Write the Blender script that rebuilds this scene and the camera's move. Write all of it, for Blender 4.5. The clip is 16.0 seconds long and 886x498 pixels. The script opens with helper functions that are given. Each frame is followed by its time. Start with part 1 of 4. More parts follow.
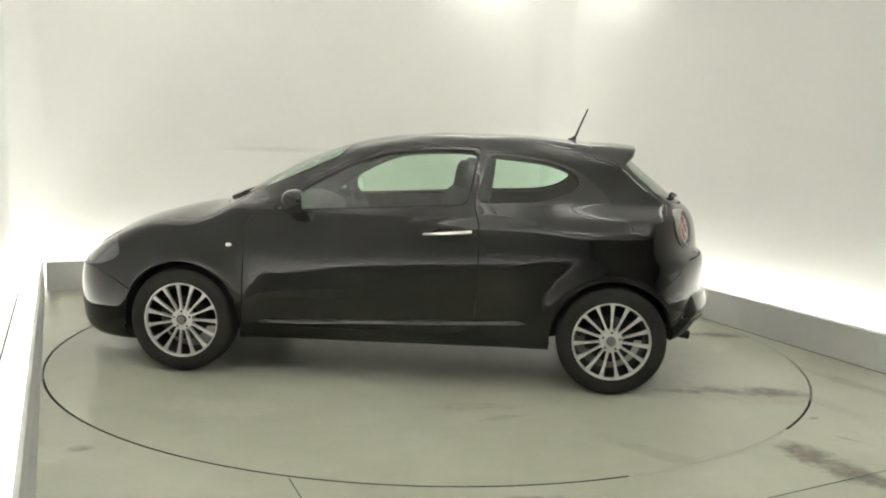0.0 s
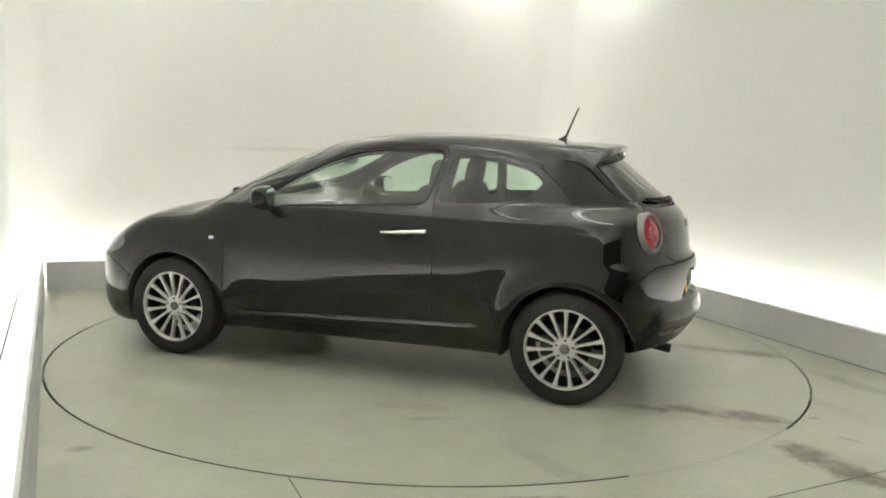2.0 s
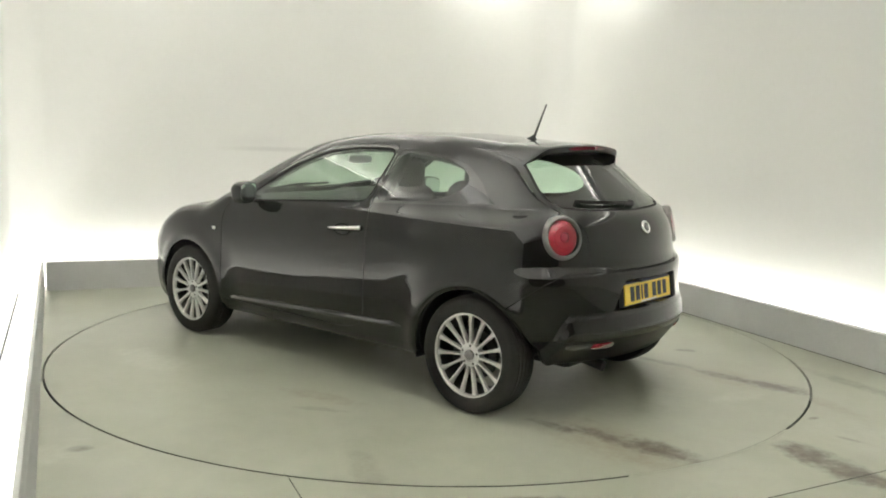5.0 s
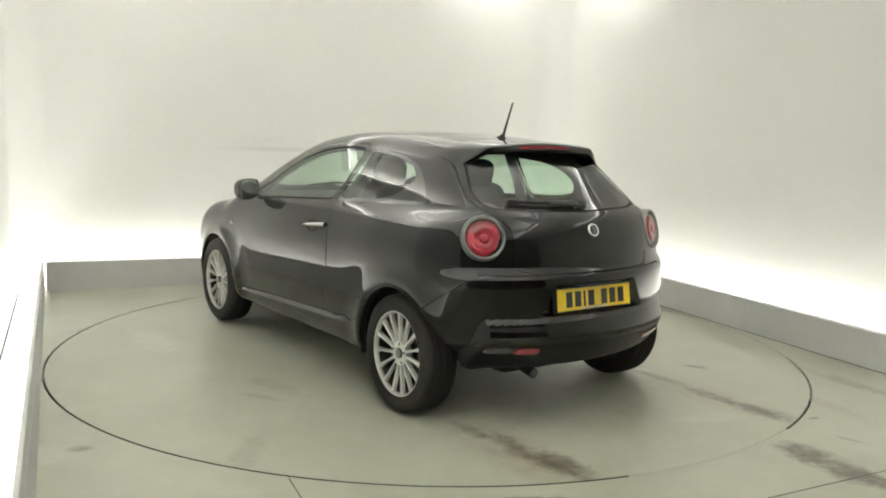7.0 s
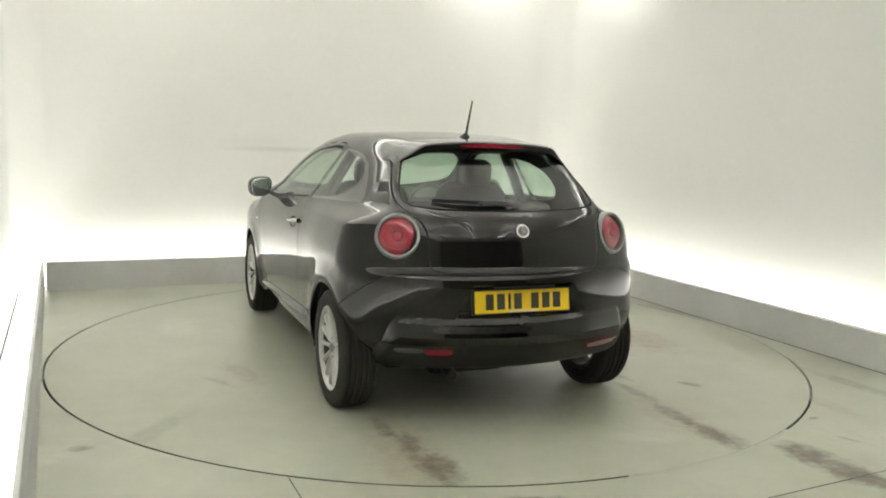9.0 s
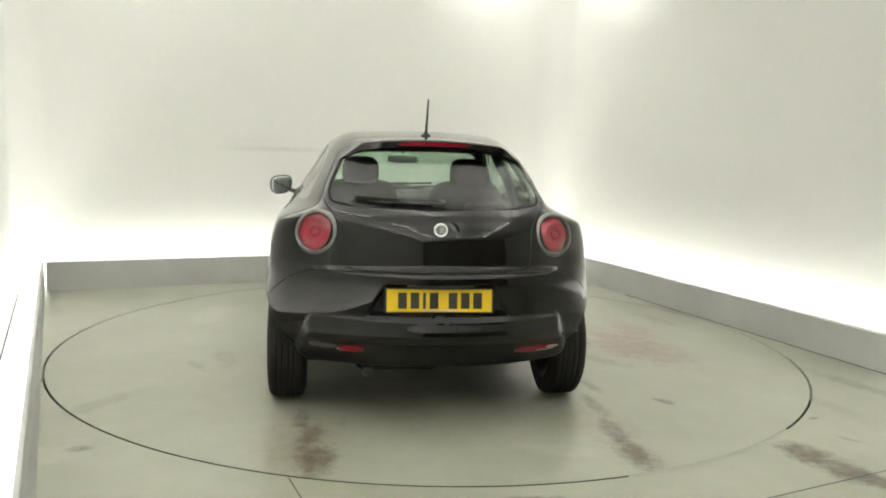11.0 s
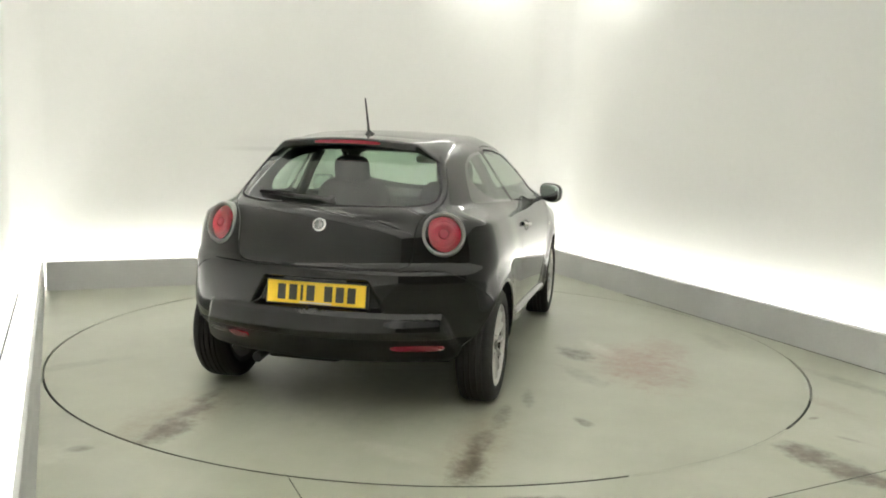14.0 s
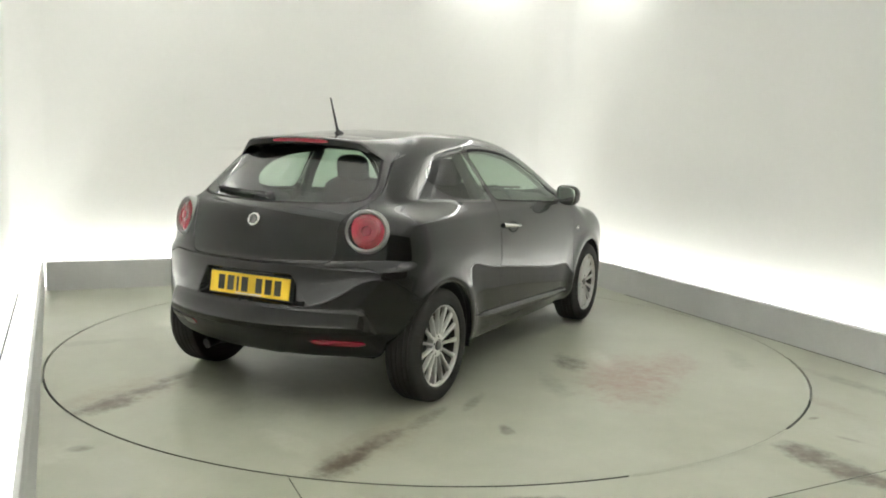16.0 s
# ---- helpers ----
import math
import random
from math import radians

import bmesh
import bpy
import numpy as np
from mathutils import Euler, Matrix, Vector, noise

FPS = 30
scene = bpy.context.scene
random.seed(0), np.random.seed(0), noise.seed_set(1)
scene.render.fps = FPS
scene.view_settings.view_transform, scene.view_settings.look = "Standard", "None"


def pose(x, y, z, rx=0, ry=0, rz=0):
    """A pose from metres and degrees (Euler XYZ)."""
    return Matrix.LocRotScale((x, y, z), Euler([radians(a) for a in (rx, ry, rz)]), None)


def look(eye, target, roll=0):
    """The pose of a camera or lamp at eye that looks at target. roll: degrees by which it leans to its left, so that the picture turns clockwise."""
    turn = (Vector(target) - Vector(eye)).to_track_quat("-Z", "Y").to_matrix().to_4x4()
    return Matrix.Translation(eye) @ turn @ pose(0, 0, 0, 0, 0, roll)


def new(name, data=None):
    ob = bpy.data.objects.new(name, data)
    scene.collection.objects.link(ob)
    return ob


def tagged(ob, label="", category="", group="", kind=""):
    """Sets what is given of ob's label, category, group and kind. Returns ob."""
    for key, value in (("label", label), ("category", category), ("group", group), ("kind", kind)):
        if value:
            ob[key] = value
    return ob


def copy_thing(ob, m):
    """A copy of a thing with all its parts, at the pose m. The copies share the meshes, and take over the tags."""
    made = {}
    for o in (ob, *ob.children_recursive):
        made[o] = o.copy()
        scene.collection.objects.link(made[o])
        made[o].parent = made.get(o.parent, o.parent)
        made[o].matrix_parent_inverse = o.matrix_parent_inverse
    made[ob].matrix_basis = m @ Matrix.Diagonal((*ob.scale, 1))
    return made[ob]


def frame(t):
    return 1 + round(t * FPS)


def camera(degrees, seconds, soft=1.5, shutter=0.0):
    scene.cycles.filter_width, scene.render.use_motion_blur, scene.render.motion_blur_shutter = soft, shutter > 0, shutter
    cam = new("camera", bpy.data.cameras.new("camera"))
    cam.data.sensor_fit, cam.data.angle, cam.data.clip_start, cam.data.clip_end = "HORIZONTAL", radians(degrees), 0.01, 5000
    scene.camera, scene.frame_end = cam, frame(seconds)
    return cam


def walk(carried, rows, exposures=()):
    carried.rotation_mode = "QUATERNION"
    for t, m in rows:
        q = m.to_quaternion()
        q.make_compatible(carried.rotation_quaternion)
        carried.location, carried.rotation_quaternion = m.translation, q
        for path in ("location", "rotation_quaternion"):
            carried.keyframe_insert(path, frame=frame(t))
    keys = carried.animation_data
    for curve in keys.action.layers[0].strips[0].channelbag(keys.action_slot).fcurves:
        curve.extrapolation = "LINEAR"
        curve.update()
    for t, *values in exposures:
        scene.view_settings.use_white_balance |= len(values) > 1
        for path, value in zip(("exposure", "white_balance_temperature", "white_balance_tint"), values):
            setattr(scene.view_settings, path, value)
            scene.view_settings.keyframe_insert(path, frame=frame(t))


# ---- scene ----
# the camera stands still beside the turntable
cam = camera(54.87, 16.0, soft=1.9)
EYE = Vector((0.0, -5.8135, 1.4408))
AIM = Vector((0.01186, 0.99111, -0.13250))
walk(cam, [(0.0, look(EYE, EYE + AIM, 1.72)), (16.0, look(EYE, EYE + AIM, 1.72))], [(0.0, 0.20, 6500, 10), (9.0, 0.23, 6500, 10), (13.0, 0.26, 6500, 10), (16.0, 0.26, 6320, 10)])

# world: the studio is closed, almost nothing comes from outside
world = bpy.data.worlds.new("world")
scene.world = world
world.use_nodes = True
world.node_tree.nodes["Background"].inputs[0].default_value = (0.9, 1.0, 0.95, 1)
world.node_tree.nodes["Background"].inputs[1].default_value = 0.02

TROUGH_POWER = 22.5     # light strips behind the kerb
TUBE_POWER = 63.0       # tubes added out of view over the room
COVE_POWER = 5.0       # strips added out of view along the wall tops
LAMP_COLOUR = (1.0, 0.985, 0.915)

# the room is turned against the camera's line
ROOM = Matrix.Rotation(radians(23.2), 4, "Z")
U0, U1, W0, W1 = -2.475, 2.50, -8.2, 2.68     # inner faces of the kerb
GAP = 0.27                                   # from the kerb's face to the wall
TOP = 3.15
DISC = 2.4475
KERB = 0.25


def turn(t):
    """Angle of the turntable, degrees, at t seconds."""
    return 174.12 - 7.0 * t


# ---------------------------------------------------------------- materials
def mat(name, colour, rough=0.5, metal=0.0, coat=0.0, bump=0.0, scale=40.0, vary=0.0, spec=0.5, trans=0.0, emit=None, power=0.0, coarse=2.5):
    m = bpy.data.materials.new(name)
    m.use_nodes = True
    nt = m.node_tree
    b = nt.nodes["Principled BSDF"]
    b.inputs["Base Color"].default_value = (*colour, 1)
    b.inputs["Roughness"].default_value = rough
    b.inputs["Metallic"].default_value = metal
    b.inputs["Coat Weight"].default_value = coat
    b.inputs["Coat Roughness"].default_value = 0.03
    b.inputs["Specular IOR Level"].default_value = spec
    b.inputs["Transmission Weight"].default_value = trans
    if emit:
        b.inputs["Emission Color"].default_value = (*emit, 1)
        b.inputs["Emission Strength"].default_value = power
    if vary or bump:
        co = nt.nodes.new("ShaderNodeTexCoord")
        fine = nt.nodes.new("ShaderNodeTexNoise")
        fine.inputs["Scale"].default_value = scale
        fine.inputs["Detail"].default_value = 5
        nt.links.new(co.outputs["Object"], fine.inputs["Vector"])
        if vary:
            big = nt.nodes.new("ShaderNodeTexNoise")
            big.inputs["Scale"].default_value = coarse
            big.inputs["Detail"].default_value = 4
            nt.links.new(co.outputs["Object"], big.inputs["Vector"])
            add = nt.nodes.new("ShaderNodeMath")
            add.operation = "MULTIPLY_ADD"
            add.inputs[1].default_value = 0.4
            nt.links.new(fine.outputs["Fac"], add.inputs[0])
            nt.links.new(big.outputs["Fac"], add.inputs[2])
            ramp = nt.nodes.new("ShaderNodeMapRange")
            ramp.inputs["From Min"].default_value = 0.4
            ramp.inputs["From Max"].default_value = 1.0
            ramp.inputs["To Min"].default_value = 1 - vary
            ramp.inputs["To Max"].default_value = 1 + vary
            nt.links.new(add.outputs[0], ramp.inputs["Value"])
            mul = nt.nodes.new("ShaderNodeVectorMath")
            mul.operation = "SCALE"
            mul.inputs[0].default_value = colour
            nt.links.new(ramp.outputs[0], mul.inputs["Scale"])
            nt.links.new(mul.outputs[0], b.inputs["Base Color"])
        if bump:
            bp = nt.nodes.new("ShaderNodeBump")
            bp.inputs["Strength"].default_value = bump
            bp.inputs["Distance"].default_value = 0.002
            nt.links.new(fine.outputs["Fac"], bp.inputs["Height"])
            nt.links.new(bp.outputs[0], b.inputs["Normal"])
            if coat:
                nt.links.new(bp.outputs[0], b.inputs["Coat Normal"])
    return m


def glass_mat(name, tint, rough=0.0):
    """Thin tinted glass: see-through, with gloss by Fresnel."""
    m = bpy.data.materials.new(name)
    m.use_nodes = True
    nt = m.node_tree
    nt.nodes.clear()
    out = nt.nodes.new("ShaderNodeOutputMaterial")
    mix = nt.nodes.new("ShaderNodeMixShader")
    lw = nt.nodes.new("ShaderNodeLayerWeight")
    lw.inputs["Blend"].default_value = 0.5
    pw = nt.nodes.new("ShaderNodeMath")
    pw.operation = "POWER"
    pw.inputs[1].default_value = 4.0
    nt.links.new(lw.outputs["Facing"], pw.inputs[0])
    fr = nt.nodes.new("ShaderNodeMath")
    fr.operation = "MULTIPLY_ADD"
    fr.inputs[1].default_value = 0.9
    fr.inputs[2].default_value = 0.08
    nt.links.new(pw.outputs[0], fr.inputs[0])
    tr = nt.nodes.new("ShaderNodeBsdfTransparent")
    tr.inputs["Color"].default_value = (*tint, 1)
    gl = nt.nodes.new("ShaderNodeBsdfGlossy")
    gl.inputs["Roughness"].default_value = rough
    nt.links.new(fr.outputs[0], mix.inputs[0])
    nt.links.new(tr.outputs[0], mix.inputs[1])
    nt.links.new(gl.outputs[0], mix.inputs[2])
    nt.links.new(mix.outputs[0], out.inputs[0])
    return m


def floor_mat(name, base, stains):
    """Painted grey-green screed, worn and stained. stains: (x, y, length, width, angle, strength, colour)."""
    m = mat(name, base, rough=0.32, spec=0.45)
    nt = m.node_tree
    b = nt.nodes["Principled BSDF"]
    co = nt.nodes.new("ShaderNodeTexCoord")

    def noise_tex(scale, detail=5, rough=0.55):
        n = nt.nodes.new("ShaderNodeTexNoise")
        n.inputs["Scale"].default_value = scale
        n.inputs["Detail"].default_value = detail
        n.inputs["Roughness"].default_value = rough
        nt.links.new(co.outputs["Object"], n.inputs["Vector"])
        return n

    big, mid, fine = noise_tex(0.9), noise_tex(5), noise_tex(22)
    ragged = noise_tex(9, 8, 0.7)
    spots = noise_tex(13, 7, 0.7)
    mottle = nt.nodes.new("ShaderNodeMapRange")
    mottle.inputs["From Min"].default_value, mottle.inputs["From Max"].default_value = 0.35, 0.62
    mottle.inputs["To Min"].default_value, mottle.inputs["To Max"].default_value = 1.0, 0.42
    nt.links.new(spots.outputs["Fac"], mottle.inputs["Value"])
    rag = nt.nodes.new("ShaderNodeMapRange")
    rag.inputs["From Min"].default_value, rag.inputs["From Max"].default_value = 0.33, 0.67
    nt.links.new(ragged.outputs["Fac"], rag.inputs["Value"])
    ramp = nt.nodes.new("ShaderNodeValToRGB")
    ramp.color_ramp.elements[0].position, ramp.color_ramp.elements[1].position = 0.3, 0.72
    ramp.color_ramp.elements[0].color = (base[0] * 0.80, base[1] * 0.79, base[2] * 0.74, 1)
    ramp.color_ramp.elements[1].color = (base[0] * 1.1, base[1] * 1.1, base[2] * 1.1, 1)
    mixn = nt.nodes.new("ShaderNodeMath")
    mixn.operation = "MULTIPLY_ADD"
    mixn.inputs[1].default_value = 0.35
    nt.links.new(mid.outputs["Fac"], mixn.inputs[0])
    sc = nt.nodes.new("ShaderNodeMath")
    sc.operation = "MULTIPLY"
    sc.inputs[1].default_value = 0.65
    nt.links.new(big.outputs["Fac"], sc.inputs[0])
    nt.links.new(sc.outputs[0], mixn.inputs[2])
    nt.links.new(mixn.outputs[0], ramp.inputs[0])
    last = ramp.outputs[0]
    for x, y, length, width, angle, strength, colour in stains:
        mp = nt.nodes.new("ShaderNodeMapping")
        mp.vector_type = "TEXTURE"
        mp.inputs["Location"].default_value = (x, y, 0)
        mp.inputs["Rotation"].default_value = (0, 0, radians(angle))
        mp.inputs["Scale"].default_value = (length * 1.2, width * 1.2, 1)
        nt.links.new(co.outputs["Object"], mp.inputs["Vector"])
        ln = nt.nodes.new("ShaderNodeVectorMath")
        ln.operation = "LENGTH"
        nt.links.new(mp.outputs[0], ln.inputs[0])
        wob = nt.nodes.new("ShaderNodeMath")
        wob.operation = "MULTIPLY_ADD"
        wob.inputs[1].default_value = 0.4
        nt.links.new(rag.outputs[0], wob.inputs[0])
        nt.links.new(ln.outputs["Value"], wob.inputs[2])
        mr = nt.nodes.new("ShaderNodeMapRange")
        mr.interpolation_type = "SMOOTHSTEP"
        mr.inputs["From Min"].default_value = 1.0
        mr.inputs["From Max"].default_value = 0.42
        mr.inputs["To Min"].default_value = 0
        mr.inputs["To Max"].default_value = strength
        nt.links.new(wob.outputs[0], mr.inputs["Value"])
        mx = nt.nodes.new("ShaderNodeMixRGB")
        mx.inputs[2].default_value = (*colour, 1)
        ml = nt.nodes.new("ShaderNodeMath")
        ml.operation = "MULTIPLY"
        nt.links.new(mr.outputs[0], ml.inputs[0])
        nt.links.new(mottle.outputs[0], ml.inputs[1])
        nt.links.new(ml.outputs[0], mx.inputs[0])
        nt.links.new(last, mx.inputs[1])
        last = mx.outputs[0]
    nt.links.new(last, b.inputs["Base Color"])
    rr = nt.nodes.new("ShaderNodeMapRange")
    rr.inputs["To Min"].default_value, rr.inputs["To Max"].default_value = 0.26, 0.42
    nt.links.new(mid.outputs["Fac"], rr.inputs["Value"])
    nt.links.new(rr.outputs[0], b.inputs["Roughness"])
    bp = nt.nodes.new("ShaderNodeBump")
    bp.inputs["Strength"].default_value = 0.05
    bp.inputs["Distance"].default_value = 0.002
    nt.links.new(fine.outputs["Fac"], bp.inputs["Height"])
    nt.links.new(bp.outputs[0], b.inputs["Normal"])
    return m


SCREED = (0.425, 0.44, 0.362)
DIRT, RUST, PALE, RED_OXIDE = (0.105, 0.085, 0.058), (0.26, 0.19, 0.13), (0.66, 0.66, 0.58), (0.30, 0.185, 0.145)
M_FLOOR = floor_mat("screed_floor", SCREED, [
    (1.78, -1.93, 0.20, 0.15, -62, 1.0, DIRT), (1.86, -2.12, 0.28, 0.16, -58, 1.0, DIRT), (1.80, -1.98, 0.17, 0.10, -62, 0.9, DIRT), (1.92, -2.20, 0.20, 0.10, -45, 0.9, DIRT), (2.03, -2.33, 0.30, 0.12, -35, 0.9, DIRT), (-1.55, -2.13, 0.09, 0.06, 20, 0.9, DIRT), (2.06, -1.43, 0.06, 0.025, 30, 0.9, DIRT),
    (0.42, -2.56, 0.22, 0.06, 8, 0.9, DIRT), (2.25, -1.20, 0.30, 0.10, 110, 0.4, RUST), (2.60, -0.75, 0.5, 0.10, 116, 0.5, DIRT), (2.10, -1.75, 0.10, 0.03, -40, 0.7, DIRT), (-2.45, 0.1, 0.2, 0.06, 60, 0.3, DIRT),
    (-1.75, -2.35, 0.5, 0.2, 60, 0.35, PALE), (2.2, -1.8, 0.5, 0.3, 100, 0.25, PALE)])
M_DISC = floor_mat("turntable_screed", SCREED, [
    (-1.92, 0.84, 0.62, 0.26, -8, 0.55, RUST), (-2.14, 0.76, 0.28, 0.13, -8, 1.0, DIRT), (-2.10, 0.78, 0.22, 0.07, -8, 0.8, DIRT), (-1.84, 0.80, 0.30, 0.08, -10, 0.9, DIRT), (-1.58, 0.84, 0.20, 0.07, 0, 0.75, DIRT),
    (-1.85, -0.70, 0.66, 0.22, 2, 0.45, RUST), (-2.15, -0.71, 0.27, 0.12, 2, 1.0, DIRT), (-2.12, -0.71, 0.22, 0.07, 2, 0.8, DIRT), (-1.82, -0.71, 0.30, 0.08, -4, 0.95, DIRT), (-1.42, -0.74, 0.30, 0.06, 3, 0.8, DIRT), (-1.05, -0.83, 0.22, 0.05, 8, 0.6, DIRT),
    (-0.10, -1.42, 0.72, 0.40, 15, 0.9, RED_OXIDE), (0.40, -1.60, 0.45, 0.2, 12, 0.6, RED_OXIDE), (0.05, -1.00, 0.27, 0.15, 25, 1.0, DIRT), (-0.5, -1.1, 0.35, 0.1, 35, 0.35, DIRT),
    (-1.36, -1.16, 0.10, 0.05, 40, 0.95, DIRT), (-0.39, 1.35, 0.36, 0.10, 12, 0.5, RUST), (-0.55, 1.50, 0.20, 0.05, 30, 0.4, DIRT), (-1.2, 0.1, 0.9, 0.8, 0, 0.22, DIRT),
    (0.25, -1.15, 0.35, 0.10, 30, 0.45, PALE), (-2.05, -0.35, 0.30, 0.12, 70, 0.3, PALE), (0.9, 1.6, 0.5, 0.2, 0, 0.3, PALE), (-1.3, 1.9, 0.5, 0.10, -35, 0.3, DIRT), (0.75, -1.95, 0.4, 0.10, 20, 0.3, DIRT)])
M_WALL = mat("white_wall", (0.80, 0.80, 0.775), rough=0.6, bump=0.05, scale=25, vary=0.025, coarse=0.7)


def scuff(m, place, size, angle, strength, colour):
    """A long faint scuff mark on a wall's paint."""
    nt = m.node_tree
    b = nt.nodes["Principled BSDF"]
    co = nt.nodes.new("ShaderNodeTexCoord")
    mp = nt.nodes.new("ShaderNodeMapping")
    mp.vector_type = "TEXTURE"
    mp.inputs["Location"].default_value, mp.inputs["Scale"].default_value = place, size
    mp.inputs["Rotation"].default_value = (0, 0, radians(angle))
    nt.links.new(co.outputs["Object"], mp.inputs["Vector"])
    ln = nt.nodes.new("ShaderNodeVectorMath")
    ln.operation = "LENGTH"
    nt.links.new(mp.outputs[0], ln.inputs[0])
    mr = nt.nodes.new("ShaderNodeMapRange")
    mr.interpolation_type = "SMOOTHSTEP"
    mr.inputs["From Min"].default_value, mr.inputs["From Max"].default_value = 1.0, 0.1
    mr.inputs["To Min"].default_value, mr.inputs["To Max"].default_value = 0.0, strength
    nt.links.new(ln.outputs["Value"], mr.inputs["Value"])
    mx = nt.nodes.new("ShaderNodeMixRGB")
    mx.inputs[2].default_value = (*colour, 1)
    old = b.inputs["Base Color"].links[0].from_socket
    nt.links.new(mr.outputs[0], mx.inputs[0])
    nt.links.new(old, mx.inputs[1])
    nt.links.new(mx.outputs[0], b.inputs["Base Color"])


scuff(M_WALL, (-1.55, 2.55, 1.255), (0.75, 0.6, 0.035), 23.2, 0.3, (0.45, 0.45, 0.43))
scuff(M_WALL, (-1.75, 2.46, 1.33), (0.45, 0.6, 0.10), 23.2, 0.12, (0.5, 0.5, 0.48))
M_CEIL = mat("ceiling_white", (0.8, 0.8, 0.77), rough=0.8, bump=0.05, scale=30, vary=0.02)
M_KERB = mat("kerb_grey", (0.56, 0.56, 0.55), rough=0.45, bump=0.06, scale=50, vary=0.08, coarse=3)
M_PIT = mat("pit_black", (0.02, 0.02, 0.02), rough=0.9)
M_DARK_END = mat("dark_end_grey", (0.045, 0.045, 0.042), rough=0.6, bump=0.1, vary=0.1)
M_LED = mat("light_strip", (0.9, 0.9, 0.9), emit=LAMP_COLOUR, power=TROUGH_POWER)
M_ADDED_TUBE = mat("added_tube_glow", (0.9, 0.9, 0.9), emit=LAMP_COLOUR, power=TUBE_POWER)
M_COVE = mat("added_cove_diffuser", (0.9, 0.9, 0.9), emit=LAMP_COLOUR, power=COVE_POWER)
M_CORNER = mat("corner_diffuser", (0.9, 0.9, 0.9), emit=LAMP_COLOUR, power=10.0)
M_LAMPBODY = mat("lamp_housing", (0.6, 0.6, 0.6), rough=0.4)
M_JOINT = mat("joint_sealant", (0.06, 0.06, 0.05), rough=0.7)
M_PAINT = mat("black_paint", (0.0055, 0.005, 0.0045), rough=0.4, coat=1.0, spec=0.05, bump=0.06, scale=9)
M_PAINT.node_tree.nodes["Principled BSDF"].inputs["Coat IOR"].default_value = 1.45
M_PLASTIC = mat("black_plastic", (0.016, 0.016, 0.016), rough=0.5, bump=0.15, scale=300)
M_UNDER = mat("underbody_black", (0.012, 0.012, 0.012), rough=0.8, bump=0.2, scale=40)
M_SEAL = mat("rubber_seal", (0.008, 0.008, 0.008), rough=0.65, spec=0.2)
M_VALANCE = mat("valance_matt_black", (0.007, 0.007, 0.007), rough=0.42, spec=0.25, bump=0.12, scale=250)
M_FRIT = mat("black_glass_border", (0.006, 0.006, 0.006), rough=0.25, coat=1.0, spec=0.2)
M_TYRE = mat("tyre_rubber", (0.020, 0.019, 0.0175), rough=0.72, spec=0.28, bump=0.25, scale=120, vary=0.4)
M_ALLOY = mat("silver_alloy", (0.61, 0.605, 0.585), rough=0.36, metal=0.5, bump=0.08, scale=90, vary=0.12, coarse=9)
M_DARKMETAL = mat("dark_steel_and_rim_shade", (0.05, 0.048, 0.045), rough=0.5, metal=0.9, bump=0.1, scale=80)
M_CHROME = mat("satin_chrome", (0.82, 0.82, 0.82), rough=0.13, metal=1.0)
M_RING = mat("satin_grey_ring", (0.22, 0.215, 0.21), rough=0.32, metal=0.5)
M_RED = mat("red_lens", (0.27, 0.008, 0.022), rough=0.2, bump=0.3, scale=160, vary=0.3, coarse=14, coat=1.0)
M_REDDEEP = mat("red_reflector", (0.20, 0.006, 0.018), rough=0.2, coat=1.0)
M_CLEAR = mat("clear_lens", (0.20, 0.20, 0.21), rough=0.12, metal=0.6, bump=0.2, scale=120)
M_YELLOW = mat("yellow_plate", (0.86, 0.58, 0.02), rough=0.35)
M_INK = mat("plate_ink", (0.03, 0.028, 0.02), rough=0.5)
M_TRIM = mat("cabin_trim", (0.022, 0.022, 0.023), rough=0.65, bump=0.2, scale=200)
M_FABRIC = mat("seat_fabric", (0.018, 0.018, 0.0195), rough=0.9, bump=0.4, scale=400, vary=0.15)
M_GLASS = glass_mat("car_glass", (0.70, 0.82, 0.72))
M_REARGLASS = glass_mat("privacy_glass", (0.62, 0.74, 0.65))
M_MIRROR = mat("mirror_glass", (0.75, 0.8, 0.8), rough=0.02, metal=1.0)


# ---------------------------------------------------------------- mesh helpers
def link_mesh(name, me, material, parent=None, label=""):
    me.materials.append(material)
    ob = new(name, me)
    ob.parent = parent
    return tagged(ob, label)


def part(name, bm, material, parent=None, label="", smooth=False):
    """One bmesh as one object."""
    me = bpy.data.meshes.new(name)
    bmesh.ops.recalc_face_normals(bm, faces=bm.faces)
    bm.to_mesh(me)
    bm.free()
    if smooth:
        me.polygons.foreach_set("use_smooth", [True] * len(me.polygons))
        me.set_sharp_from_angle(angle=radians(38))
    return link_mesh(name, me, material, parent, label)


def box(x0, x1, y0, y1, z0, z1, bevel=0.0, seg=2, m=None):
    bm = bmesh.new()
    bmesh.ops.create_cube(bm, size=1)
    bmesh.ops.transform(bm, matrix=Matrix.Translation(((x0 + x1) / 2, (y0 + y1) / 2, (z0 + z1) / 2)) @ Matrix.Diagonal((x1 - x0, y1 - y0, z1 - z0, 1)), verts=bm.verts)
    if bevel:
        bmesh.ops.bevel(bm, geom=bm.edges[:], offset=bevel, segments=seg, profile=0.5, affect="EDGES")
    if m is not None:
        bmesh.ops.transform(bm, matrix=m, verts=bm.verts)
    return bm


